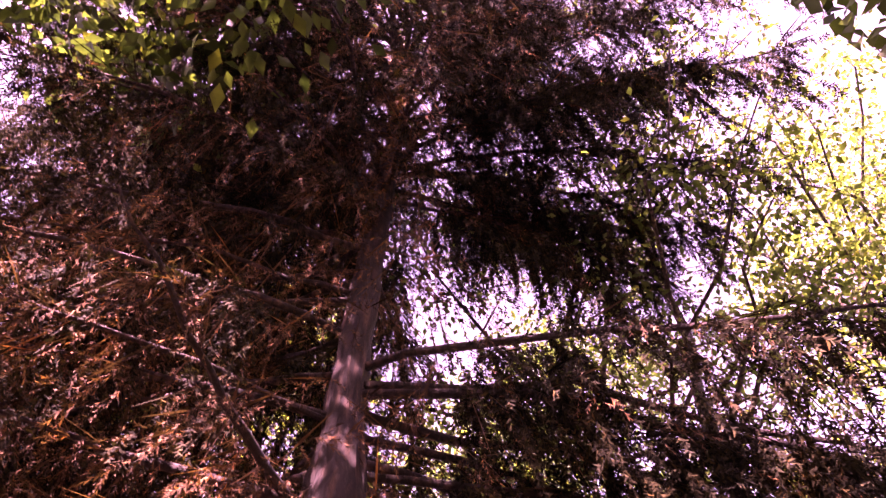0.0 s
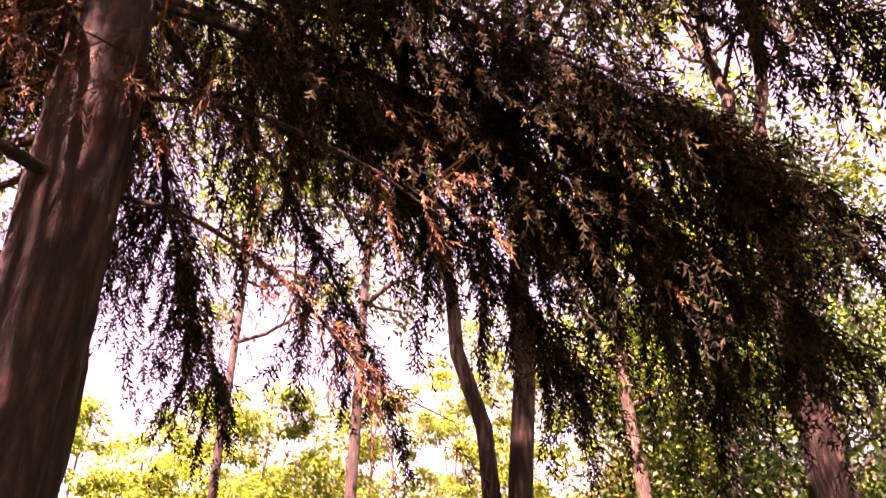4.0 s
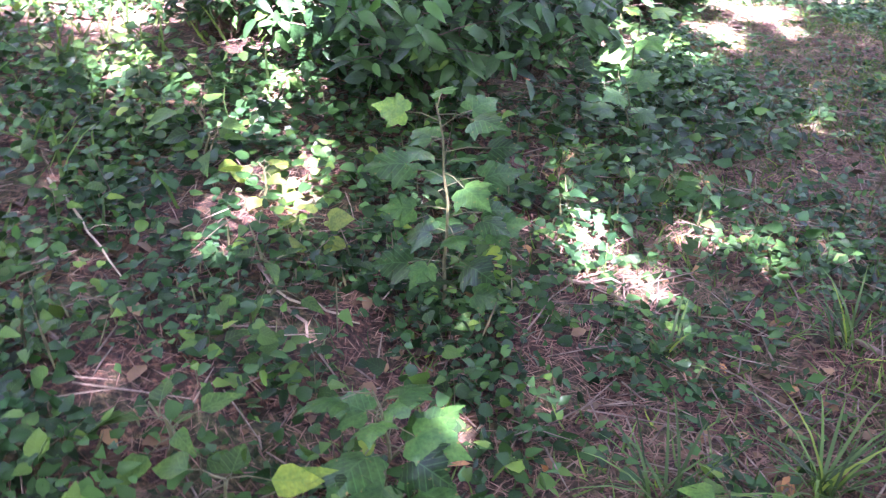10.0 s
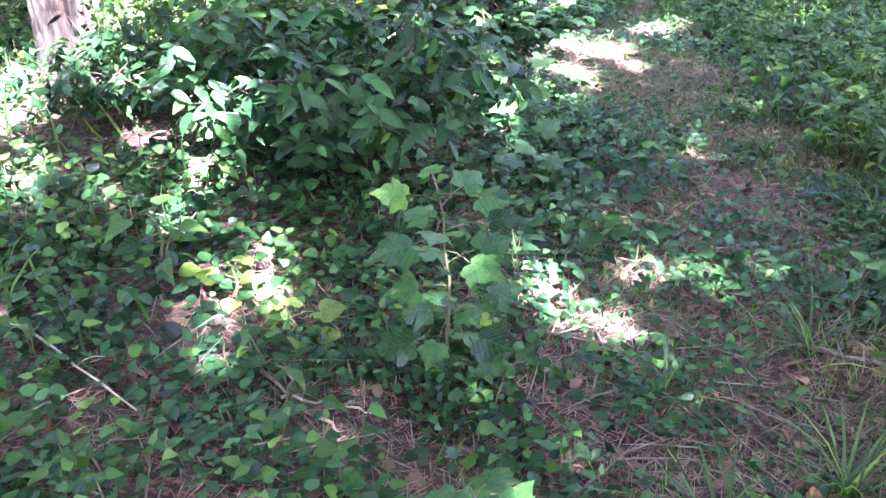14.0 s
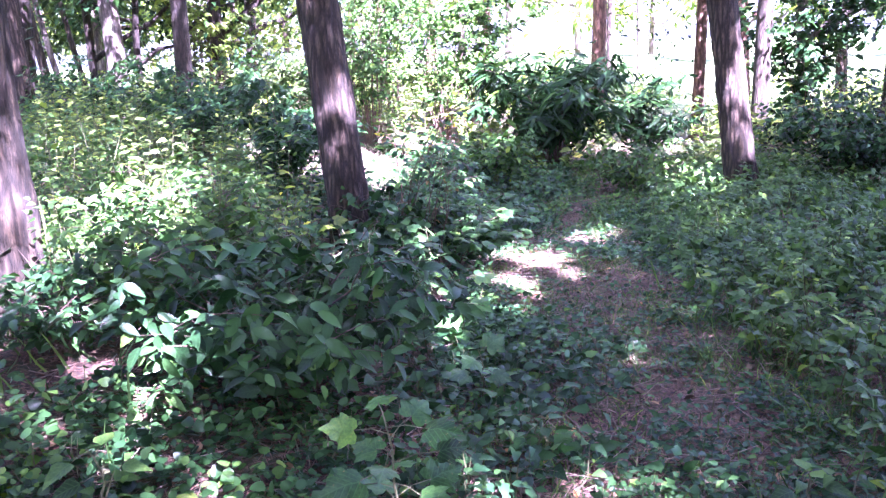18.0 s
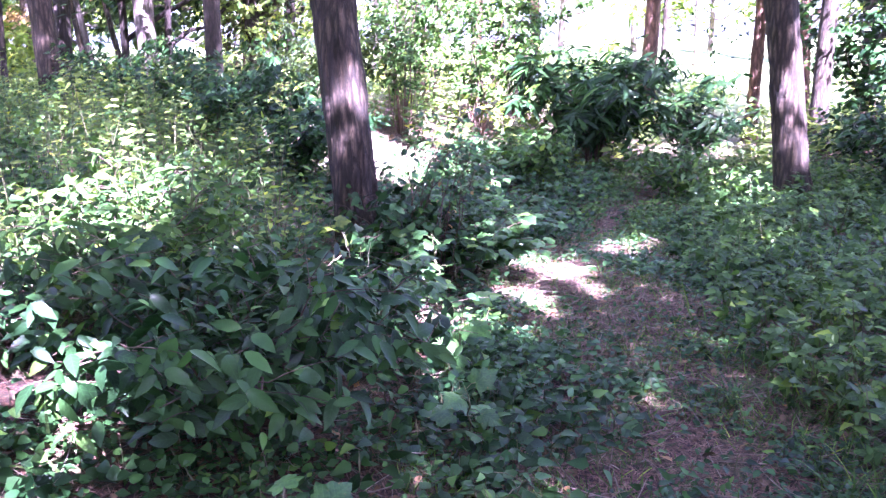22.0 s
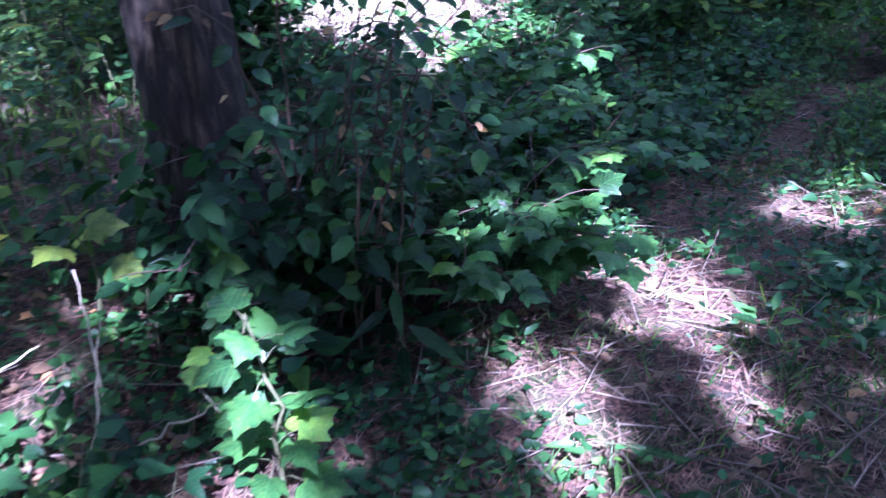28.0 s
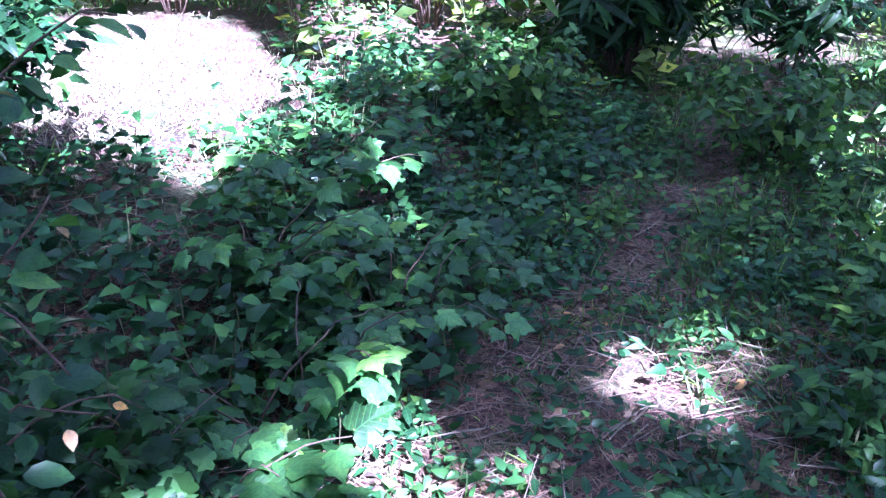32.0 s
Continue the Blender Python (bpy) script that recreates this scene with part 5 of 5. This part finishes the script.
sapling(-1.95, 2.4, 0.6, 28, 0.088, "young sapling with lobed green leaves", 1, low=0.16, stalk=0.07)
sapling(-1.85, 1.76, 0.3, 13, 0.1, "low sapling with lobed leaves", 2)
sapling(-1.95, 5.48, 0.5, 16, 0.085, "young plant with bright lobed leaves in a sunbeam", 3)
sapling(-2.12, 5.62, 0.4, 11, 0.08, "small plant with lobed leaves at the foot of the bank", 4)
sapling(-2.3, 2.15, 0.16, 6, 0.07, "low dark-leaved seedling in the ivy", 5, OVATE_FINE, L_OVAL)
sapling(-2.02, 1.5, 0.2, 10, 0.085, "low blue-green plant with pointed leaves", 6, OVATE_FINE, L_OVAL)
sapling(-1.55, 1.6, 0.16, 7, 0.06, "small bright seedling with lobed leaves", 7)
sapling(-2.75, 2.6, 0.25, 8, 0.1, "broad-leaved plant on the bank", 8, OVATE_FINE, L_OVAL)
sapling(-1.8, 4.55, 0.42, 9, 0.13, "large-leaved plant leaning over the path", 9, lean=(0.06, 0.0))
sapling(-2.05, 4.35, 0.45, 9, 0.13, "large-leaved plant on the bank", 10, OVATE_FINE, L_OVAL)
sapling(-1.7, 3.9, 0.28, 9, 0.1, "lobed seedling beside the path", 11)
sapling(-1.52, 3.42, 0.2, 10, 0.085, "small leafy seedling beside the path", 12, OVATE, L_MID)
sapling(-1.22, 1.95, 0.16, 7, 0.075, "bright nettle-like seedling on the path", 13, OVATE_FINE, L_OVAL)
sapling(-0.75, 2.9, 0.2, 8, 0.08, "bright seedling beside the path", 14, OVATE_FINE, L_OVAL)
sapling(-1.31, 5.8, 0.07, 6, 0.09, "star-shaped seedling on the path", 15, LANCE, L_OVAL, low=0.6)
sapling(-2.53, 2.55, 0.14, 9, 0.06, "clump of round yellow-green leaves in the ivy", 17, HEART, L_LIME)
sapling(-2.35, 2.4, 0.12, 7, 0.06, "round bright leaves in the ivy", 18, HEART, L_LIME)
sapling(-2.2, 1.6, 0.15, 8, 0.08, "blue-green leafy plant in the ivy", 19, OVATE_FINE, L_OVAL)
sapling(-2.57, 5.8, 0.3, 4, 0.1, "spindly plant with large yellowed lobed leaves", 31, MAPLE, L_YELLOW, low=0.6)
sapling(-0.62, 7.55, 0.12, 7, 0.07, "small seedling on the path", 16, OVATE, L_MID)


sapling(-1.72, 6.3, 0.16, 7, 0.085, "low plant with large round dark leaves at the path edge", 20, ROUND, L_DARK, low=0.35, name="round_leaf_plant")
sapling(-1.88, 6.05, 0.32, 12, 0.15, "upright plant with dark strap-like leaves", 21, LANCE, L_DARK, low=0.2, name="strap_leaf_plant", stalk=0.02)
sapling(-2.1, 5.85, 0.2, 10, 0.1, "low blue-green plant with pointed leaves in the shade", 22, OVATE_FINE, L_DARK, low=0.2)


def grass_tuft(x, y, blades, length, label, seed):
    """One tuft: blades fanning out of one root and bending over."""
    rng = np.random.default_rng(seed)
    ob = thing("grass_tuft", on_land(x, y, -0.01), label, "grass", "grass tufts")
    base = np.concatenate([rng.normal(0, 0.018, (blades, 2)), np.zeros((blades, 1))], 1)
    out = unit(rng.normal(0, 1, (blades, 2))) * rng.uniform(0.1, 0.9, (blades, 1))
    way = np.concatenate([out, np.ones((blades, 1))], 1)
    up = np.concatenate([-out, np.full((blades, 1), 0.4)], 1)
    v, f, u = leaves(BENT, base, way, up, length * rng.uniform(0.5, 1.1, blades), rng.uniform(0.005, 0.009, blades))
    put("foliage", mesh_of("foliage", v, f, L_GRASS, u), ob)


BENT = (np.array([(s * w, y, -d) for y, w, d in ((0, 0.5, 0), (0.3, 0.5, 0.03), (0.6, 0.42, 0.14), (0.85, 0.26, 0.33)) for s in (-1, 1)] + [(0, 0.98, -0.5)], float),
        np.array([(0, 1, 3), (0, 3, 2), (2, 3, 5), (2, 5, 4), (4, 5, 7), (4, 7, 6), (6, 7, 8)]))
for i_, (x_, y_, n_, l_) in enumerate(((-1.33, 2.0, 34, 0.22), (-1.02, 2.14, 40, 0.26), (-1.38, 2.5, 16, 0.2), (-0.95, 2.68, 26, 0.2), (-1.2, 1.7, 24, 0.18), (-0.9, 6.2, 26, 0.08), (-1.0, 6.3, 20, 0.07), (-1.42, 5.7, 22, 0.08), (-1.5, 5.9, 18, 0.07), (-0.66, 6.95, 24, 0.1), (-0.55, 7.5, 24, 0.11), (-0.2, 8.2, 26, 0.16), (0.1, 7.3, 26, 0.18), (-0.35, 5.2, 30, 0.22), (-0.6, 4.4, 26, 0.18), (-0.45, 3.6, 30, 0.22))):
    grass_tuft(x_, y_, n_, l_, "loose tuft of long green grass blades by the path", 70 + i_)


def bramble(x, y, canes, label, seed, leaf, name, shape, mat, per=9, brown=0):
    """Canes that arch from one root, with large leaves along them; canes: end offset and arch."""
    rng = np.random.default_rng(seed)
    ob = thing(name, on_land(x, y, -0.02), label, "shrub")
    t = np.linspace(0, 1, 10)
    for end, arch in canes:
        p = curve_points((rng.normal(0, 0.05), rng.normal(0, 0.05), 0), end, (0, 0, arch), 10, 0.008, rng)
        cane = put("cane", mesh_of("cane", *tube(p, np.linspace(0.004, 0.0015, 10), 6)[:2], SHRUB_STEM), ob)
        side = unit(np.cross(np.array(end) + 1e-4, [0, 0, 1.0]))
        for k in range(per):
            h = 0.22 + 0.78 * (k + rng.uniform(0.2, 0.8)) / per
            q = Vector([float(np.interp(h, t, p[:, i])) for i in range(3)])
            s = (1 if k % 2 else -1) * rng.uniform(0.5, 1.2)
            w = Vector(side * s + np.array([end[0], end[1], 0]) * 0.6 / max(0.2, np.hypot(end[0], end[1])) + np.array([rng.normal(0, 0.2), rng.normal(0, 0.2), rng.normal(-0.15, 0.2)]))
            dead = rng.random() < brown
            size = leaf * rng.uniform(0.65, 1.2) * (0.6 if dead else 1)
            leaf_at(cane, q + w * 0.035, w, Vector((0.15 + rng.normal(0, 0.4), -0.2 + rng.normal(0, 0.4), 1)), size, shape, L_BROWN if dead else mat, "withered brown leaf" if dead else "")
    return ob


def cane_ends(seed, n, reach, height, towards=None):
    rng = np.random.default_rng(seed)
    ends = []
    for k in range(n):
        a = k * 2.4 + rng.normal(0, 0.2) if towards is None else towards + rng.normal(0, 0.8)
        d = reach * rng.uniform(0.45, 1.0)
        ends.append(((math.cos(a) * d, math.sin(a) * d, height * rng.uniform(0.5, 1.0)), height * rng.uniform(0.15, 0.4)))
    return ends


bramble(-1.75, 6.6, cane_ends(1, 9, 0.5, 0.42, -0.6), "lobed-leaved bramble leaning over the path in a sunbeam", 1, 0.095, "bramble", MAPLE, L_MAPLE, 11)
bramble(-1.75, 7.1, cane_ends(2, 9, 0.5, 0.42), "lobed-leaved bramble in blue shade", 2, 0.08, "bramble", MAPLE, L_MAPLE, 14)
bramble(-1.55, 7.75, cane_ends(3, 9, 0.5, 0.4), "dark lobed-leaved bramble beside the path", 3, 0.078, "bramble", MAPLE, L_MAPLE, 14)
bramble(-1.98, 7.85, cane_ends(4, 9, 0.5, 0.36), "lobed-leaved bramble on the bank", 4, 0.075, "bramble", MAPLE, L_MAPLE, 14)
bramble(-1.95, 8.5, cane_ends(5, 9, 0.5, 0.36), "bramble spreading over the bank", 5, 0.1, "bramble", MAPLE, L_MAPLE)
bramble(-2.22, 6.22, cane_ends(6, 7, 0.6, 1.15, -0.4) + [((0.52, 0.05, 1.05), 0.3), ((0.46, -0.12, 0.85), 0.3), ((0.56, 0.25, 1.1), 0.3), ((0.64, -0.28, 0.62), 0.4), ((0.6, -0.1, 0.72), 0.4)], "arching shrub with oval leaves, some withered brown", 6, 0.058, "arching_shrub", OVAL_FINE, L_MID, 14, 0.09)
# dark leaves added to blacken the shaded hollow under the shrub
shrub("shade_herbage", -2.2, 6.12, 0.6, 0.42, "tangled leaves darkened for the shaded hollow under the arching shrub", 16, L_DARK, OVAL, 0.08, 900, 20)
shrub("shade_herbage", -2.0, 6.5, 0.5, 0.34, "dense lobed leaves darkened for the shade beside the leaning tree", 19, L_DARK, MAPLE, 0.06, 800, 20)
bramble(-1.98, 6.12, [((0.3, 0.13, 0.97), 0.2), ((0.26, 0.05, 1.02), 0.2), ((0.36, 0.04, 0.7), 0.25), ((0.31, -0.04, 0.78), 0.25), ((0.19, 0.01, 0.98), 0.2), ((0.23, -0.03, 0.88), 0.2), ((0.22, -0.09, 0.66), 0.2), ((0.1, -0.1, 0.95), 0.2), ((0.33, 0.2, 0.6), 0.25)],
        "arching shrub with small dark oval leaves and curled brown ones", 9, 0.056, "arching_shrub", OVAL_FINE, L_MID, 13, 0.16)
bramble(-2.15, 4.75, cane_ends(8, 7, 0.4, 0.5, -1.2), "large-leaved bramble at the path edge", 8, 0.11, "bramble", MAPLE, L_MAPLE, 7)


# ---- litter and small things ----
def litter():
    r = np.random.default_rng(52)
    near = lambda x, y, o: np.clip(1.15 - np.abs(o) / 2.6, 0.1, 1)
    x, y = sow(r, (-4.0, 1.2, 0.6, 10.5), 3800, near)
    n = len(x)
    a = r.uniform(0, 6.28, n)
    base = np.stack([x, y, land(x, y) + r.uniform(0.002, 0.018, n)], -1)
    way = np.stack([np.cos(a), np.sin(a), r.normal(0, 0.12, n)], -1)
    v, f, u = leaves(SPRAY, base, way, np.tile([0, 0, 1.0], (n, 1)), r.uniform(0.03, 0.1, n), 0.013, 0.013)
    put("needle_litter", mesh_of("needle_litter", v, f, NEEDLE_LITTER, u), label="fallen brown pine needles on the path", category="litter", kind="stuff")
    x, y = sow(r, (-4, 1.5, 0, 10.5), 170, near)
    n = len(x)
    a = r.uniform(0, 6.28, n)
    base = np.stack([x, y, land(x, y) + r.uniform(0.005, 0.02, n)], -1)
    v, f, u = leaves(OVAL, base, np.stack([np.cos(a), np.sin(a), r.normal(0, 0.1, n)], -1), unit(np.array([0, 0, 1.0]) + r.normal(0, 0.35, (n, 3))), r.uniform(0.03, 0.06, n))
    put("leaf_litter", mesh_of("leaf_litter", v, f, L_LITTER, u), label="dry brown fallen leaves", category="litter", kind="stuff")
    x, y = sow(r, (-5, -1.5, 1, 7.5), 4, lambda x, y, o: smooth(-o, 0.4, 1.0))
    n = len(x)
    base = np.stack([x, y, land(x, y)], -1)
    v, f, u = leaves(SPRAY, base, np.concatenate([r.normal(0, 0.9, (n, 2)), r.uniform(0.2, 1, (n, 1))], 1), r.normal(0, 1, (n, 3)), r.uniform(0.12, 0.35, n), 0.018, 0.018)
    put("dry_stalks", mesh_of("dry_stalks", v, f, TWIG, u), label="dry straw-coloured stalks among the weeds", category="litter", kind="stuff")
    x, y = sow(r, (-4, 1.5, 0.4, 10.5), 190, near)
    n = len(x)
    a = r.uniform(0, 6.28, n)
    base = np.stack([x, y, land(x, y) + r.uniform(0.004, 0.03, n)], -1)
    way = np.stack([np.cos(a), np.sin(a), r.normal(0, 0.15, n)], -1)
    v, f, u = leaves(ROD, base, way, r.normal(0, 1, (n, 3)), r.uniform(0.05, 0.24, n), r.uniform(0.0012, 0.0032, n), r.uniform(0.0012, 0.0032, n))
    put("twig_litter", mesh_of("twig_litter", v, f, TWIG, u), label="small dead twigs strewn over the litter", category="litter", kind="stuff")


ROD = (np.array([(1, 0, 0), (-0.5, 0, 0.87), (-0.5, 0, -0.87), (1.6, 0.5, 0.9), (0.1, 0.5, 1.7), (0.1, 0.5, 0.03), (0.5, 1, 0), (-0.25, 1, 0.4), (-0.25, 1, -0.4)], float),
       np.array([(0, 1, 4), (0, 4, 3), (1, 2, 5), (1, 5, 4), (2, 0, 3), (2, 3, 5), (3, 4, 7), (3, 7, 6), (4, 5, 8), (4, 8, 7), (5, 3, 6), (5, 6, 8)]))
litter()


def stick(x, y, turn, length, radius, label, seed, mat=None, lift=0.012, tilt=0.0, name="fallen_stick"):
    rng = np.random.default_rng(seed)
    a = radians(turn)
    d = np.array([math.cos(a), math.sin(a)]) * length / 2
    ob = thing(name, on_land(x, y, 0), label, "stick", "fallen sticks")
    ends = [np.array([s * d[0], s * d[1], float(land(x + s * d[0], y + s * d[1])) - float(land(x, y)) + lift + (tilt if s > 0 else 0)]) for s in (-1, 1)]
    p = curve_points(ends[0], ends[1], (0, 0, 0.01), 9, 0.006, rng)
    put("rod", mesh_of("rod", *tube(p, radius * np.linspace(1.0, 0.5, 9) * rng.uniform(0.85, 1.1, 9), 7, radius * 0.15, 40)[:2], mat or TWIG), ob)
    if length > 0.4:
        q = p[5]
        e = q + np.array([rng.normal(0, 0.08), rng.normal(0, 0.08), 0.02])
        put("side_twig", mesh_of("side_twig", *tube(curve_points(q, e, (0, 0, 0.01), 4), np.linspace(radius * 0.4, radius * 0.2, 4), 5)[:2], mat or TWIG), ob)


stick(-1.12, 6.55, -38, 0.42, 0.006, "pale thin stick lying across the sunlit path", 1, STRAW)
stick(-2.78, 2.13, -34.5, 0.58, 0.004, "long pale stick lying over the ivy", 2, STRAW, 0.05)
stick(-2.2, 2.12, -38, 0.45, 0.005, "thin grey stick among the ivy", 3)
stick(-2.2, 2.2, 15, 0.22, 0.004, "short broken stick on the litter", 4, STRAW)
stick(-2.55, 1.75, -30, 0.3, 0.006, "broken brown stick on the bank", 5)
stick(-1.65, 2.75, 25, 0.35, 0.007, "crooked brown twig on bare litter", 6)
stick(-0.75, 2.6, -30, 0.5, 0.008, "brown twig across the path edge", 7)
for i, (x_, y_, turn_, long_, tilt_) in enumerate(((-2.3, 5.45, 75, 0.1, 0.32), (-2.18, 5.5, 20, 0.22, 0.2), (-2.42, 5.6, 130, 0.16, 0.26), (-2.25, 5.7, -40, 0.3, 0.1), (-2.5, 5.4, 50, 0.2, 0.18))):
    stick(x_, y_, turn_, long_, 0.0035, "dry pale stalk leaning in the litter", 40 + i, STRAW, 0.0, tilt_, "dry_stalk")
for i, (x_, y_, turn_, long_) in enumerate(((-0.75, 7.9, 20, 0.4), (-0.6, 8.05, -35, 0.34), (-0.95, 7.7, 70, 0.3), (-0.55, 7.75, 5, 0.28), (-1.05, 8.0, -10, 0.36), (-0.8, 7.3, 48, 0.3), (-1.3, 6.35, 60, 0.3), (-1.6, 5.6, 15, 0.3), (-0.45, 4.1, -50, 0.45), (-0.7, 4.6, -15, 0.5))):
    stick(x_, y_, turn_, long_, 0.004, "thin pale dead twig on the needle litter", 50 + i)
stick(-0.9, 3.6, -20, 0.4, 0.006, "thin dry twig on the path", 8)
rs = np.random.default_rng(8)
for i in range(34):
    yy = rs.uniform(1.2, 9.5)
    stick(float(lane(yy)) + rs.normal(-0.2, 0.55), yy, rs.uniform(0, 180), rs.uniform(0.12, 0.45), rs.uniform(0.0018, 0.004), "small dry twig on the forest floor", 20 + i, TWIG)


def pine_cone(x, y, turn):
    """A closed cone: overlapping scales in a spiral round an axis lying on the litter."""
    ob = thing("pine_cone", pose(x, y, float(land(x, y)) + 0.03, 90, 10, turn), "brown pine cone lying in the ivy", "pine cone")
    n = 90
    k = np.arange(n)
    z = k / n * 0.1
    rad = 0.026 * np.sin(np.clip((k / n) * 2.5 + 0.45, 0, 3.0)) + 0.002
    a = k * 2.39996
    base = np.stack([np.cos(a) * rad * 0.6, np.sin(a) * rad * 0.6, z], -1)
    way = np.stack([np.cos(a), np.sin(a), np.full(n, 0.7)], -1)
    v, f, u = leaves(HEART, base, way, np.stack([-np.cos(a), -np.sin(a), np.full(n, 0.9)], -1), 0.018)
    zz = np.linspace(0, 0.1, 8)
    v, f, u = join([(v, f, u), tube(np.stack([zz * 0, zz * 0, zz], -1), 0.018 * np.sin(np.linspace(0.4, 2.9, 8)), 10)])
    put("cone_body", mesh_of("cone_body", v, f, CONE, u), ob)


pine_cone(-2.68, 2.12, 60)
pine_cone(-1.5, 1.75, 150)


def cut_log(x, y, turn, length, radius, label, seed):
    ob = thing("cut_log", pose(x, y, float(land(x, y)) + radius * 0.85, 0, 0, turn), label, "log")
    p = np.stack([np.linspace(-length / 2, length / 2, 12), 0.02 * np.sin(np.linspace(0, 3, 12)), 0.01 * np.cos(np.linspace(0, 5, 12))], -1)
    put("bark", mesh_of("bark", *tube(p, radius * np.linspace(1.05, 0.92, 12), 22, 0.008, 12, caps=False)[:2], LOG_WOOD), ob)
    for s in (-1, 1):
        e = p[0 if s < 0 else -1]
        put("cut_face", mesh_of("cut_face", *tube([e - np.array([0.01 * s, 0, 0]), e + np.array([0.006 * s, 0, 0])], [radius * 1.0, radius * 0.93], 22)[:2], STRAW), ob)


cut_log(-6.33, 5.86, 84, 0.62, 0.1, "pale cut log in the glade grass, coloured lighter as if sunlit", 1)


def brush_pile(x, y):
    rng = np.random.default_rng(3)
    ob = thing("brush_pile", on_land(x, y), "heap of dead reddish-brown branches", "brush pile")
    for i in range(46):
        a, b = rng.uniform(0, 6.28), rng.normal(0, 0.35)
        c = np.array([rng.normal(0, 0.5), rng.normal(0, 0.35), rng.uniform(0.02, 0.35)])
        d = np.array([math.cos(a), math.sin(a), b * 0.4]) * rng.uniform(0.4, 0.9)
        e0, e1 = c - d, c + d
        e0[2], e1[2] = max(0.01, e0[2]), max(0.01, e1[2])
        put("branch", mesh_of("branch", *tube(curve_points(e0, e1, (0, 0, 0.06), 6, 0.03, rng), np.linspace(0.018, 0.006, 6), 6)[:2], BARK_PINE), ob)


brush_pile(-9.2, 8.3)
